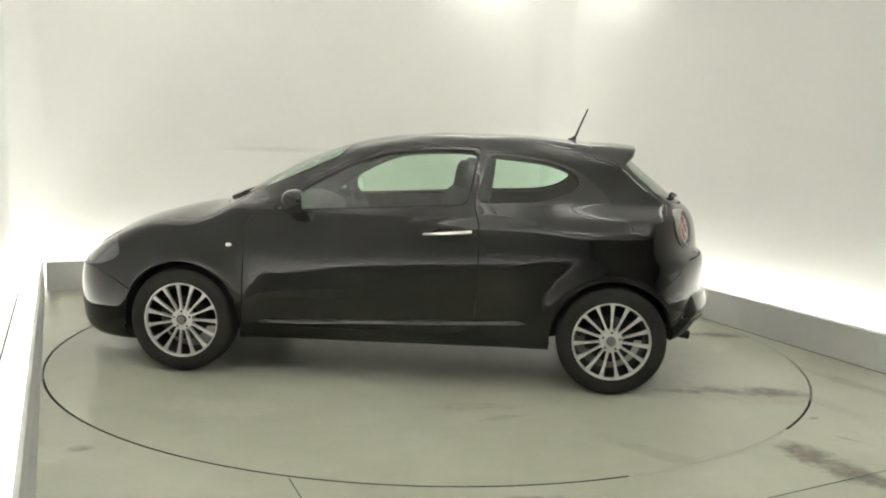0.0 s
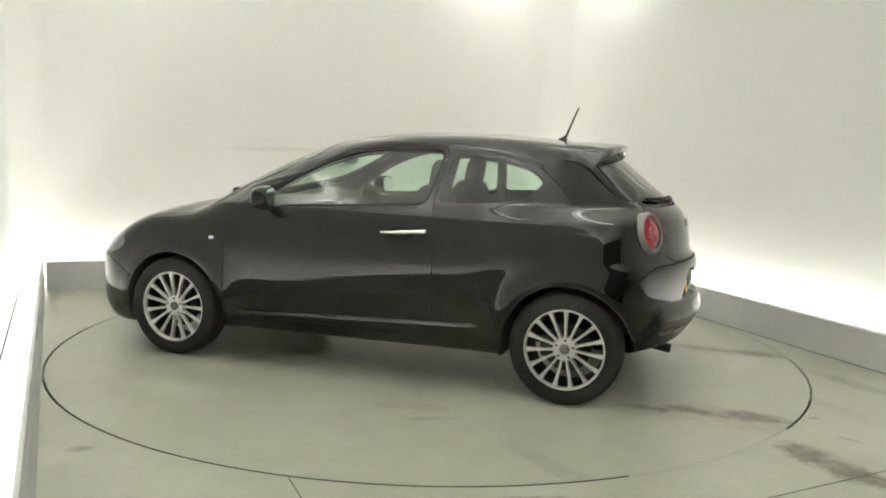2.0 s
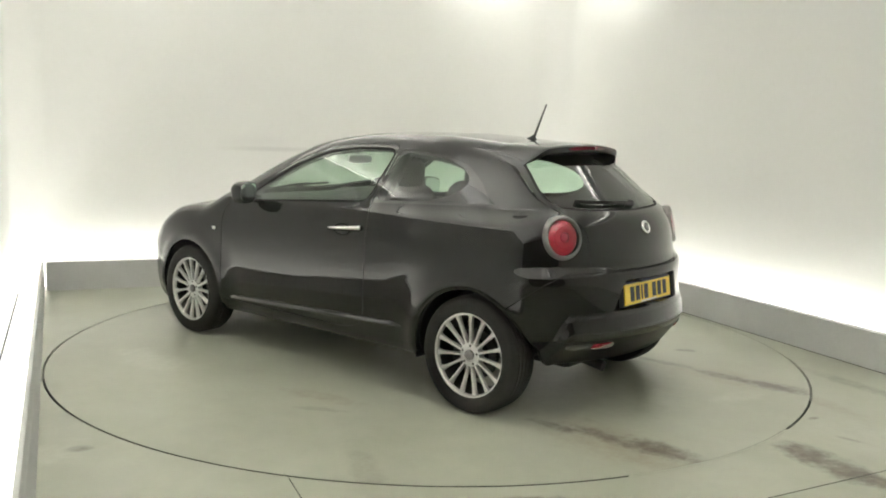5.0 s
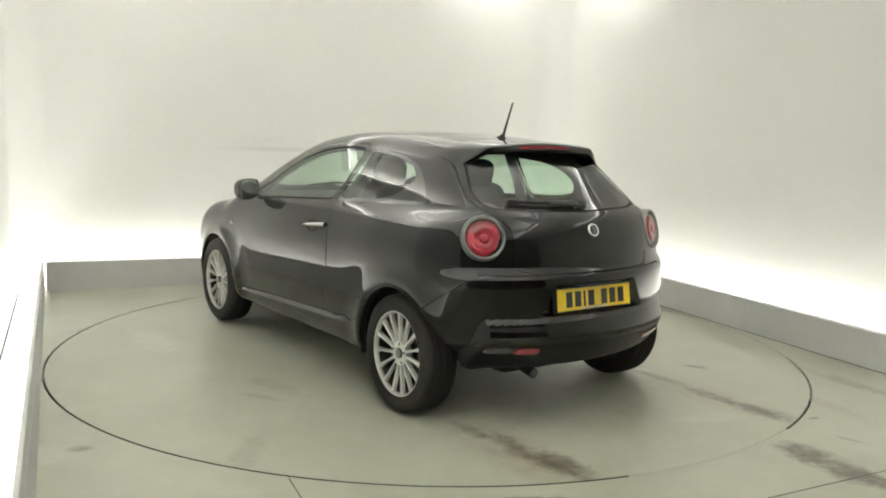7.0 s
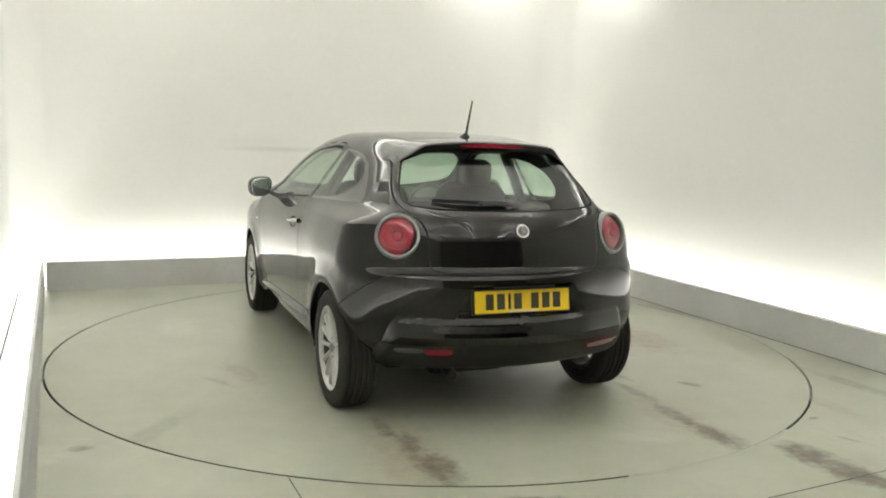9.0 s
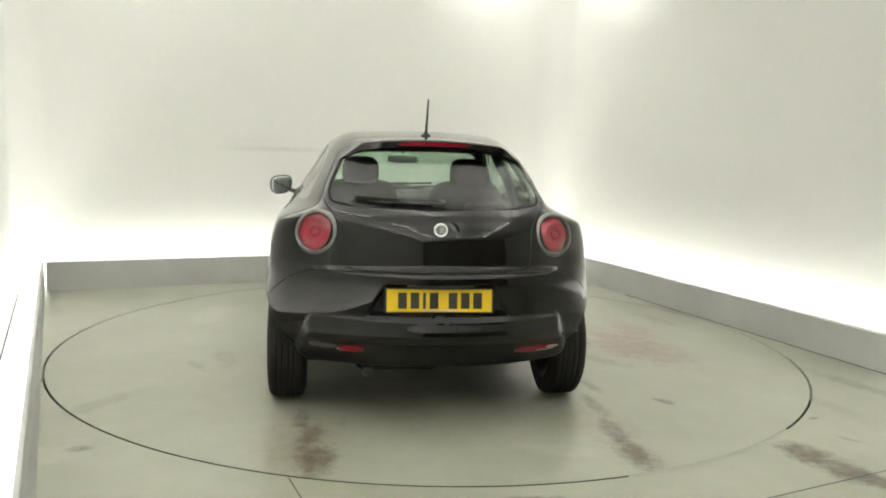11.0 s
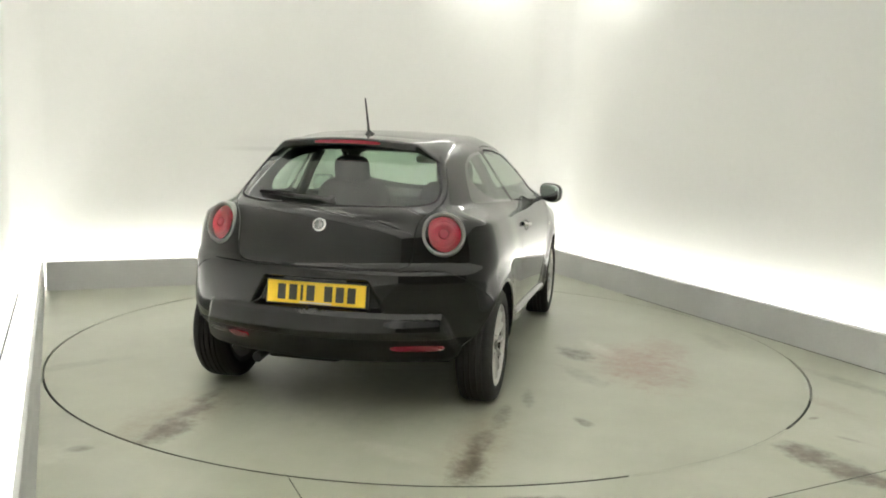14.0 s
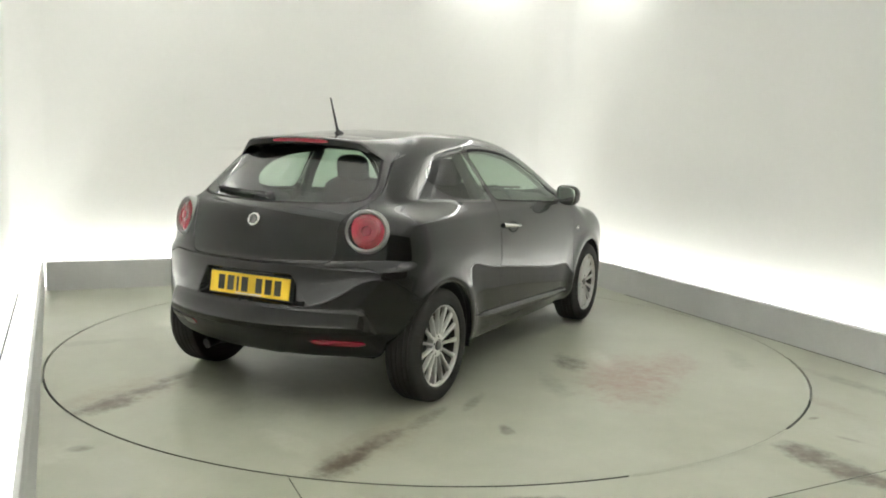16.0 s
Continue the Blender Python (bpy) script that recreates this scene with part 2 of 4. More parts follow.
def lathe(profile, n=48, m=None, close=False):
    """Turns (radius, height) pairs round the z axis."""
    bm = bmesh.new()
    rings = []
    for r, h in profile:
        if r < 1e-6:
            rings.append([bm.verts.new((0, 0, h))])
        else:
            rings.append([bm.verts.new((r * math.cos(2 * math.pi * i / n), r * math.sin(2 * math.pi * i / n), h)) for i in range(n)])
    pairs = list(zip(rings, rings[1:])) + ([(rings[-1], rings[0])] if close else [])
    for a, b in pairs:
        for i in range(n):
            j = (i + 1) % n
            loop = [a[i % len(a)], a[j % len(a)], b[j % len(b)], b[i % len(b)]]
            loop = list(dict.fromkeys(loop))
            if len(loop) > 2:
                bm.faces.new(loop)
    if m is not None:
        bmesh.ops.transform(bm, matrix=m, verts=bm.verts)
    return bm


def tube(path, r, n=8, r_end=None, squash=1.0):
    """A round bar along a list of points."""
    bm = bmesh.new()
    rings = []
    pts = [Vector(p) for p in path]
    for i, p in enumerate(pts):
        d = (pts[min(i + 1, len(pts) - 1)] - pts[max(i - 1, 0)]).normalized()
        side = d.cross(Vector((0, 0, 1)))
        side = side.normalized() if side.length > 1e-4 else Vector((1, 0, 0))
        up = side.cross(d)
        rr = r if r_end is None else r + (r_end - r) * i / (len(pts) - 1)
        rings.append([bm.verts.new(p + side * rr * math.cos(2 * math.pi * k / n) + up * rr * squash * math.sin(2 * math.pi * k / n)) for k in range(n)])
    for a, b in zip(rings, rings[1:]):
        for k in range(n):
            bm.faces.new((a[k], a[(k + 1) % n], b[(k + 1) % n], b[k]))
    bm.faces.new(rings[0])
    bm.faces.new(rings[-1])
    return bm


def join(*bms):
    out = bmesh.new()
    for b in bms:
        me = bpy.data.meshes.new("tmp")
        b.to_mesh(me)
        b.free()
        out.from_mesh(me)
        bpy.data.meshes.remove(me)
    return out


# ---------------------------------------------------------------- the studio
def build_room():
    # floor with a round opening for the turntable
    n = 240
    bm = bmesh.new()
    hole = DISC + 0.007
    uo0, uo1, wo0, wo1 = U0 - 0.02, U1 + 0.02, W0, W1 + 0.02
    inner, low, outer = [], [], []
    angles = [2 * math.pi * (i + 0.5) / n - math.pi for i in range(n)] + [math.atan2(w, u) for u in (uo0, uo1) for w in (wo0, wo1)]
    n = len(angles)
    for a in sorted(angles):
        c, s = math.cos(a), math.sin(a)
        k = min((uo1 if c > 0 else uo0) / c if abs(c) > 1e-6 else 1e9, (wo1 if s > 0 else wo0) / s if abs(s) > 1e-6 else 1e9)
        inner.append(bm.verts.new((hole * c, hole * s, 0)))
        low.append(bm.verts.new((hole * c, hole * s, -0.08)))
        outer.append(bm.verts.new((k * c, k * s, 0)))
    for i in range(n):
        j = (i + 1) % n
        bm.faces.new((inner[i], inner[j], outer[j], outer[i]))
        bm.faces.new((inner[i], low[i], low[j], inner[j]))
    bmesh.ops.transform(bm, matrix=ROOM, verts=bm.verts)
    tagged(part("floor", bm, M_FLOOR), "grey-green painted screed floor, stained and worn, round the turntable", "floor", kind="structure")
    bm = box(uo0 - 1.0, uo1 + 1.0, W0 - 0.3, wo1 + 1.0, -0.30, -0.081, m=ROOM)
    tagged(part("ground", bm, M_PIT), "dark slab under the studio floor", "ground", kind="structure")

    # kerbs with their troughs
    t = 0.055
    for name, b in (("kerb_right", (U1, U1 + t, W0, W1 + t)), ("kerb_back", (U0, U1, W1, W1 + t))):
        tagged(part(name, box(*b, -0.08, KERB, 0.004, 2, ROOM), M_KERB), "low grey upstand hiding the light strip along the wall", "kerb", kind="structure")

    # the left kerb runs slightly out of square, its face leaning back
    bm = bmesh.new()
    rows = []
    for w in (W0, W1 + t):
        foot, edge = U0 - 0.015 + 0.0125 * (W1 - w), U0 - 0.018 + 0.0072 * (W1 - w)
        rows.append([bm.verts.new((u, w, z)) for u, z in ((U0 - t, -0.08), (edge - 0.022, KERB), (edge - 0.004, KERB), (edge, KERB - 0.004), (foot, 0.0), (foot, -0.08))])
    for i in range(6):
        bm.faces.new((rows[0][i], rows[0][(i + 1) % 6], rows[1][(i + 1) % 6], rows[1][i]))
    for r in rows:
        bm.faces.new(r)
    bmesh.ops.transform(bm, matrix=ROOM, verts=bm.verts)
    tagged(part("kerb_left", bm, M_KERB), "low grey upstand hiding the light strip along the wall", "kerb", kind="structure")

    # white wall with rounded vertical corners, in one sweep, split in three
    ul, ur, wb, r = U0 - GAP, U1 + GAP, W1 + GAP, 0.28
    path = [(ul, W0)] + [(ul, W0 + (wb - r - W0) * i / 8) for i in range(1, 9)]
    path += [(ul + r - r * math.cos(a), wb - r + r * math.sin(a)) for a in [math.pi / 2 * i / 10 for i in range(1, 11)]]
    k1 = len(path) - 1
    path += [(ul + r + (ur - ul - 2 * r) * i / 6, wb) for i in range(1, 7)]
    k2 = len(path) - 1
    path += [(ur - r + r * math.sin(a), wb - r + r * math.cos(a)) for a in [math.pi / 2 * i / 10 for i in range(1, 11)]]
    path += [(ur, wb - r + (W0 - wb + r) * i / 8) for i in range(1, 9)]
    for name, a, b in (("wall_left", 0, k1), ("wall_back", k1, k2), ("wall_right", k2, len(path) - 1)):
        bm = bmesh.new()
        seg = path[a:b + 1]
        vi, vo = [], []
        for i, p in enumerate(seg):
            gi = a + i
            d = Vector(path[min(gi + 1, len(path) - 1)]) - Vector(path[max(gi - 1, 0)])
            nrm = Vector((-d.y, d.x)).normalized() * 0.12
            vi.append([bm.verts.new((p[0], p[1], z)) for z in (-0.08, TOP)])
            vo.append([bm.verts.new((p[0] + nrm.x, p[1] + nrm.y, z)) for z in (-0.08, TOP)])
        for i in range(len(seg) - 1):
            bm.faces.new((vi[i][0], vi[i + 1][0], vi[i + 1][1], vi[i][1]))
            bm.faces.new((vo[i][0], vo[i][1], vo[i + 1][1], vo[i + 1][0]))
            bm.faces.new((vi[i][1], vi[i + 1][1], vo[i + 1][1], vo[i][1]))
            bm.faces.new((vi[i][0], vo[i][0], vo[i + 1][0], vi[i + 1][0]))
        for e in (0, -1):
            bm.faces.new((vi[e][0], vi[e][1], vo[e][1], vo[e][0]))
        bmesh.ops.transform(bm, matrix=ROOM, verts=bm.verts)
        tagged(part(name, bm, M_WALL, smooth=True), "smooth white studio wall with rounded corners, lit from below", "wall", kind="structure")

    # ceiling, and an unseen dark end added behind the camera to darken car reflections
    tagged(part("ceiling", box(ul - 0.12, ur + 0.12, W0, wb + 0.12, TOP + 0.002, TOP + 0.15, m=ROOM), M_CEIL), "plain white studio ceiling", "ceiling", kind="structure")
    tagged(part("unseen_dark_end", box(ul - 0.12, ur + 0.12, W0 - 0.15, W0 - 0.002, -0.08, TOP + 0.15, m=ROOM), M_DARK_END), "dark end added unseen behind the camera to darken reflections", "wall", kind="structure")

    # white bed of the troughs
    for name, b in (("trough_left", (U0 - GAP + 0.002, U0 - t - 0.002, W0, W1 + GAP)), ("trough_right", (U1 + t + 0.002, U1 + GAP - 0.002, W0, W1 + GAP)), ("trough_back", (U0 - t, U1 + t, W1 + t + 0.002, W1 + GAP - 0.002))):
        tagged(part(name, box(*b, -0.078, -0.01, m=ROOM), M_WALL), "white bed of the light trough behind the kerb", "trough", kind="structure")
    # light strips lying in the troughs
    s0, s1 = 0.11, 0.18
    for b in ((U0 - s1, U0 - s0, W0 + 0.1, W1), (U1 + s0, U1 + s1, -3.2, W1), (U0, U1, W1 + s0, W1 + s1)):
        strip = tagged(new("light_strip"), "long white light strip lying behind the grey kerb", "light strip", "strips round the studio")
        part("housing", box(b[0], b[1], b[2], b[3], -0.08, 0.02, m=ROOM), M_LAMPBODY, strip)
        part("diffuser", box(b[0] + 0.008, b[1] - 0.008, b[2] + 0.008, b[3] - 0.008, 0.02, 0.045, m=ROOM), M_LED, strip, "glowing white diffuser")

    # joint along the foot of the wall beside the camera
    part("joint_wall", box(U0 - GAP + 0.042, U0 - GAP + 0.056, W0, W1, -0.011, -0.006, m=ROOM), M_PIT)["kind"] = "structure"

    part("joint_wall", box(U1 - 0.007, U1 - 0.001, -2.2, 1.2, -0.01, 0.003, m=ROOM), M_JOINT)["kind"] = "structure"

    # light strips on trays, added out of view to brighten the upper walls
    for b in ((U0 - GAP + 0.06, U0 - GAP + 0.24, W0 + 0.3, W1), (U1 + GAP - 0.24, U1 + GAP - 0.06, -3.2, 1.2), (U0, 1.2, W1 + GAP - 0.24, W1 + GAP - 0.06)):
        strip = tagged(new("added_cove_light"), "light strip added unseen on a tray to brighten wall tops", "light strip", "strips along the wall tops")
        part("tray", box(b[0] - 0.02, b[1] + 0.02, b[2], b[3], TOP - 0.13, TOP - 0.11, m=ROOM), M_LAMPBODY, strip)
        part("diffuser", box(b[0], b[1], b[2] + 0.01, b[3] - 0.01, TOP - 0.109, TOP - 0.07, 0.008, 1, ROOM), M_COVE, strip, "glowing white diffuser")

    # strip lights high in the far corner, and fill tubes added across the ceiling
    for u, w, du, dw in ((1.78, W1 + 0.13, 0.48, 0.035), (U1 + 0.12, 1.9, 0.035, 0.6)):
        lamp = tagged(new("ceiling_strip_light"), "short white strip light at the top of the wall", "ceiling light", "strip lights in the corner")
        part("housing", box(u - du - 0.02, u + du + 0.02, w - dw - 0.01, w + dw + 0.01, TOP - 0.04, TOP + 0.001, m=ROOM), M_LAMPBODY, lamp)
        part("diffuser", box(u - du, u + du, w - dw, w + dw, TOP - 0.07, TOP - 0.041, 0.01, 2, ROOM), M_CORNER, lamp, "glowing white diffuser")
    for u, w in ADDED_TUBES:
        lamp = tagged(new("added_tube_light"), "white tube light added out of view to light the room", "ceiling light", "tubes on the ceiling")
        low = TOP - 0.30
        part("tube", lathe([(0, -0.72), (0.016, -0.72), (0.016, 0.72), (0, 0.72)], 12, ROOM @ Matrix.Translation((u, w, low)) @ Matrix.Rotation(radians(90), 4, "X")), M_ADDED_TUBE, lamp, "glowing tube")
        for e in (-0.74, 0.74):
            part("hanger", box(u - 0.012, u + 0.012, w + e - 0.012, w + e + 0.012, low - 0.05, TOP + 0.003, m=ROOM), M_LAMPBODY, lamp)
        # added tray: shields the car from the bare tube, so only the ceiling glows
        tray = bmesh.new()
        rows = [[tray.verts.new((u + 0.085 * math.sin(a), w + e, low + 0.03 - 0.075 * math.cos(a) + d)) for a in [radians(-80 + 160 * i / 12) for i in range(13)] for d in (0,)] for e, d in ((-0.75, 0), (0.75, 0))]
        for i in range(12):
            tray.faces.new((rows[0][i], rows[0][i + 1], rows[1][i + 1], rows[1][i]))
        bmesh.ops.solidify(tray, geom=tray.faces[:], thickness=0.003)
        bmesh.ops.transform(tray, matrix=ROOM, verts=tray.verts)
        part("added_tray", tray, M_LAMPBODY, lamp, "unseen tray added to keep the tube out of reflections")


ADDED_TUBES = [(u, w) for w in (-5.8, -3.4, -1.0, 1.3) for u in (-1.75, -0.45, 0.85)]
build_room()

# the turntable, flush with the floor
turntable = tagged(new("turntable"), "large round turntable of grey-green screed, flush with the floor", "turntable")
part("top", lathe([(0, 0), (1.2, 0), (DISC - 0.007, 0), (DISC - 0.007, -0.07), (0, -0.07)], 240), M_DISC, turntable, "tyre-marked grey-green screed disc")
part("edge_ring", lathe([(DISC - 0.0068, -0.0005), (DISC - 0.004, -0.001), (DISC - 0.004, -0.07), (DISC - 0.0068, -0.07)], 240, None, True), M_JOINT, turntable, "dark steel edge of the disc")

# joints between the floor slabs
for a, b in (((-0.575, -2.40), (0.62, -5.2)), ((1.405, -2.483), (2.9, -1.73))):
    a, b = Vector((*a, 0)), Vector((*b, 0))
    d = b - a
    m = Matrix.Translation(a) @ Matrix.Rotation(math.atan2(d.y, d.x), 4, "Z")
    part("joint_floor", box(0, d.length, -0.0025, 0.0025, -0.01, 0.0012, m=m), M_JOINT)["kind"] = "structure"

# stretches where the gap round the disc is filled with floor paint
for a0, a1 in ((-69.0, -41.5), (18.5, -3.5)):
    bm = bmesh.new()
    rows = []
    for i in range(25):
        a = radians(a0 + (a1 - a0) * i / 24)
        rows.append([bm.verts.new((r * math.cos(a), r * math.sin(a), z)) for r, z in ((DISC - 0.003, -0.02), (DISC - 0.003, 0.0012), (DISC + 0.011, 0.0012), (DISC + 0.011, -0.02))])
    for p, q in zip(rows, rows[1:]):
        for i in range(4):
            bm.faces.new((p[i], p[(i + 1) % 4], q[(i + 1) % 4], q[i]))
    bm.faces.new(rows[0])
    bm.faces.new(rows[-1])
    tagged(part("floor_filler", bm, M_FLOOR), "screed filler smeared over the gap round the turntable", "floor", kind="structure")


# ---------------------------------------------------------------- the car: x forward, y left, z up, origin on the floor midway between the axles
WB = 1.2555
WZ, TYRE_R, ARCH_R = 0.308, 0.311, 0.357


def curve(table, soft=0.0):
    """Smooth curve through (x, value) pairs; soft evens out its bends over that length."""
    xs = np.array([p[0] for p in table], float)
    ys = np.array([p[1] for p in table], float)
    order = np.argsort(xs)
    xs, ys = xs[order], ys[order]
    d = np.diff(ys) / np.diff(xs)
    m = np.zeros_like(ys)
    m[0], m[-1] = d[0], d[-1]
    same = d[1:] * d[:-1] > 0
    m[1:-1] = np.where(same, 2 * d[1:] * d[:-1] / np.where(same, d[1:] + d[:-1], 1), 0)

    def f(x):
        x = np.clip(x, xs[0], xs[-1])
        if fine is not None:
            return np.interp(x, fine, even)
        i = np.clip(np.searchsorted(xs, x) - 1, 0, len(xs) - 2)
        h = xs[i + 1] - xs[i]
        t = (x - xs[i]) / h
        return (ys[i] * (1 + 2 * t) * (1 - t) ** 2 + m[i] * h * t * (1 - t) ** 2 + ys[i + 1] * t * t * (3 - 2 * t) + m[i + 1] * h * t * t * (t - 1))

    fine = even = None
    if soft:
        grid = np.linspace(xs[0], xs[-1], 1601)
        raw = f(grid)
        gap = grid[1] - grid[0]
        k = int(3 * soft / gap) + 1
        w = np.exp(-0.5 * (np.arange(-k, k + 1) * gap / soft) ** 2)
        ends = np.concatenate([raw[0] + (raw[1] - raw[0]) * np.arange(-k, 0), raw, raw[-1] + (raw[-1] - raw[-2]) * np.arange(1, k + 1)])
        fine, even = grid, np.convolve(ends, w / w.sum(), "valid")
    return f


def step(a, b, x):
    t = np.clip((x - a) / (b - a), 0, 1)
    return t * t * (3 - 2 * t)


roof_line = curve([(2.20, 0.58), (2.10, 0.655), (2.0, 0.725), (1.88, 0.795), (1.72, 0.863), (1.54, 0.918), (1.37, 0.957), (1.17, 0.992), (1.08, 1.03), (0.83, 1.185), (0.55, 1.322), (0.3, 1.396),
                   (0.1, 1.431), (-0.25, 1.459), (-0.62, 1.459), (-0.98, 1.437), (-1.2, 1.412), (-1.45, 1.372), (-1.7, 1.325)], 0.03)
crown = curve([(2.1, 0.08), (1.5, 0.042), (1.15, 0.06), (0.6, 0.09), (0.2, 0.056), (-0.5, 0.042), (-1.3, 0.055)], 0.08)
side_inset = curve([(0.10, 0.12), (0.17, 0.075), (0.24, 0.035), (0.32, 0.012), (0.42, 0.004), (0.55, 0.002), (0.70, 0.0), (0.82, 0.005), (0.90, 0.018), (0.96, 0.036), (1.0, 0.056), (1.04, 0.081),
                    (1.10, 0.120), (1.20, 0.185), (1.30, 0.252), (1.36, 0.293), (1.45, 0.356)], 0.016)
plan_low = curve([(2.2, 0.34), (2.1, 0.25), (2.0, 0.165), (1.85, 0.085), (1.65, 0.035), (1.4, 0.012), (1.1, 0.004), (0.7, 0.008), (0, 0.008), (-0.6, 0.006), (-1.0, -0.006), (-1.3, -0.006), (-1.5, 0.008), (-1.7, 0.05), (-1.9, 0.14)], 0.07)
plan_high = curve([(1.2, 0.10), (0.8, 0.05), (0.4, 0.01), (0.0, 0.0), (-0.4, 0.005), (-0.8, 0.03), (-1.1, 0.068), (-1.4, 0.12), (-1.7, 0.18)], 0.10)
tail_line = curve([(0.10, -1.60), (0.20, -1.69), (0.257, -1.730), (0.30, -1.760), (0.386, -1.822), (0.415, -1.842), (0.45, -1.860), (0.50, -1.870), (0.545, -1.874), (0.70, -1.872), (0.75, -1.868), (0.775, -1.85), (0.80, -1.828),
                   (0.88, -1.817), (0.95, -1.802), (1.0, -1.782), (1.04, -1.753), (1.075, -1.708), (1.10, -1.672), (1.22, -1.52), (1.31, -1.41), (1.36, -1.345), (1.45, -1.235)], 0.007)
nose_line = curve([(0.10, 1.98), (0.16, 2.06), (0.26, 2.115), (0.45, 2.13), (0.58, 2.12), (0.68, 2.06), (0.76, 1.98), (0.9, 1.8)])
sill_line = curve([(2.2, 0.17), (1.6, 0.155), (1.3, 0.18), (0.9, 0.21), (0.0, 0.222), (-0.9, 0.235), (-1.25, 0.26), (-1.55, 0.295), (-1.95, 0.285)])


def smax(a, b, k):
    h = np.maximum(k - np.abs(a - b), 0) / k
    return np.maximum(a, b) + h * h * k * 0.25


def body_field(p):
    """Negative inside the body, for points with y >= 0."""
    x, y, z = p[..., 0], np.abs(p[..., 1]), p[..., 2]
    high = step(0.985, 1.085, z)
    half = 0.852 - side_inset(z) - plan_low(x) * (1 - high * 0.3) - plan_high(x) * high
    for wx in (WB, -WB):
        r = np.hypot(x - wx, z - WZ)
        half = half + 0.012 * np.exp(-((r - 0.380) / 0.055) ** 2) * step(0.2, 0.3, z) * step(0.86, 0.7, z)
        half = half - 0.003 * np.exp(-((r - 0.54) / 0.085) ** 2) * step(0.2, 0.3, z) * step(0.80, 0.65, z)
    half = half - 0.014 * step(0.55, 0.30, z) * step(1.0, 0.7, np.abs(x))
    half = half + 0.004 * np.exp(-((z - 0.985) / 0.02) ** 2) * step(-1.6, -1.3, x) * step(1.3, 0.9, x)
    f_side = (y - half) * 0.94
    f_top = (z - roof_line(x) + crown(x) * (y / 0.65) ** 2) * 0.88
    bulge = 0.37 * y ** 2 + 0.10 * y ** 4
    edge = 0.556 - 0.21 * step(0.615, 0.735, y)
    lip = -(0.016 * step(edge + 0.004, edge - 0.018, z) + 0.034 * step(edge, edge - 0.10, z)) * step(0.80, 0.70, y)
    recess = 0.048 * step(0.558, 0.582, z) * step(0.724, 0.702, z) * step(0.0, 0.03, 0.36 - 0.55 * (z - 0.57) - y)
    f_rear = (tail_line(z) + bulge + recess + lip - x) * (0.97 - 0.21 * step(0.95, 1.12, z))
    f_nose = (x - nose_line(z) + 0.33 * y ** 2 + 0.16 * y ** 4) * 0.95
    f_sill = sill_line(x) + 0.13 * step(0.64, 0.80, y) * step(-1.50, -1.62, x) - z
    f = smax(f_side, f_top, 0.085)
    f = smax(f, f_rear, 0.05 + 0.05 * step(1.1, 0.95, z))
    f = smax(f, f_nose, 0.14)
    return smax(f, f_sill, 0.035)


def body_normals(p):
    e = 0.0025
    g = np.zeros_like(p)
    for i in range(3):
        d = np.zeros(3)
        d[i] = e
        g[:, i] = body_field(p + d) - body_field(p - d)
    return g / np.maximum(np.linalg.norm(g, axis=1, keepdims=True), 1e-9)


def body_grid():
    """Points of the left half on rays from a spine, and the cells between them."""
    tails = [(-1.15, -90 + 90 * i / 130) for i in range(130)]
    mids = [(-1.15 + 2.5 * i / 230, 0) for i in range(231)]
    noses = [(1.35, 90 * (i + 1) / 50) for i in range(50)]
    rows = tails + mids + noses
    nb = 164
    beta = np.radians(np.linspace(0, 180, nb + 1))
    xs = np.array([r[0] for r in rows])[:, None]
    al = np.radians(np.array([r[1] for r in rows]))[:, None]
    way = np.stack([np.sin(al) * np.ones_like(beta), np.cos(al) * np.sin(beta), -np.cos(al) * np.cos(beta)], -1)
    start = np.stack([xs * np.ones_like(beta), np.zeros_like(way[..., 0]), 0.70 * np.ones_like(way[..., 0])], -1)
    lo, hi = np.zeros(way.shape[:2]), np.full(way.shape[:2], 1.6)
    # march out to the first crossing, then halve
    t = np.zeros_like(lo)
    found = np.zeros(lo.shape, bool)
    for i in range(1, 161):
        t = np.full(lo.shape, 0.01 * i)
        out = (body_field(start + way * t[..., None]) > 0) & ~found
        hi[out] = 0.01 * i
        lo[out] = 0.01 * (i - 1)
        found |= out
    for _ in range(22):
        mid = (lo + hi) / 2
        out = body_field(start + way * mid[..., None]) > 0
        hi = np.where(out, mid, hi)
        lo = np.where(out, lo, mid)
    pts = start + way * hi[..., None]
    pts[:, 0, 1] = pts[:, -1, 1] = 0
    na = len(rows)
    pts = pts.reshape(-1, 3)
    idx = np.arange(na * (nb + 1)).reshape(na, nb + 1)
    quads = np.stack([idx[:-1, :-1], idx[1:, :-1], idx[1:, 1:], idx[:-1, 1:]], -1).reshape(-1, 4)
    return pts, [tuple(q) for q in quads]


def outline(points, n=24, closed=True):
    """A smooth closed outline through corner points (Catmull-Rom)."""
    out = []
    k = len(points)
    for i in range(k):
        p0, p1, p2, p3 = (np.array(points[(i + j) % k], float) for j in (-1, 0, 1, 2))
        for s in range(n):
            t = s / n
            out.append(0.5 * (2 * p1 + (p2 - p0) * t + (2 * p0 - 5 * p1 + 4 * p2 - p3) * t * t + (3 * p1 - p0 - 3 * p2 + p3) * t ** 3))
    return np.array(out)


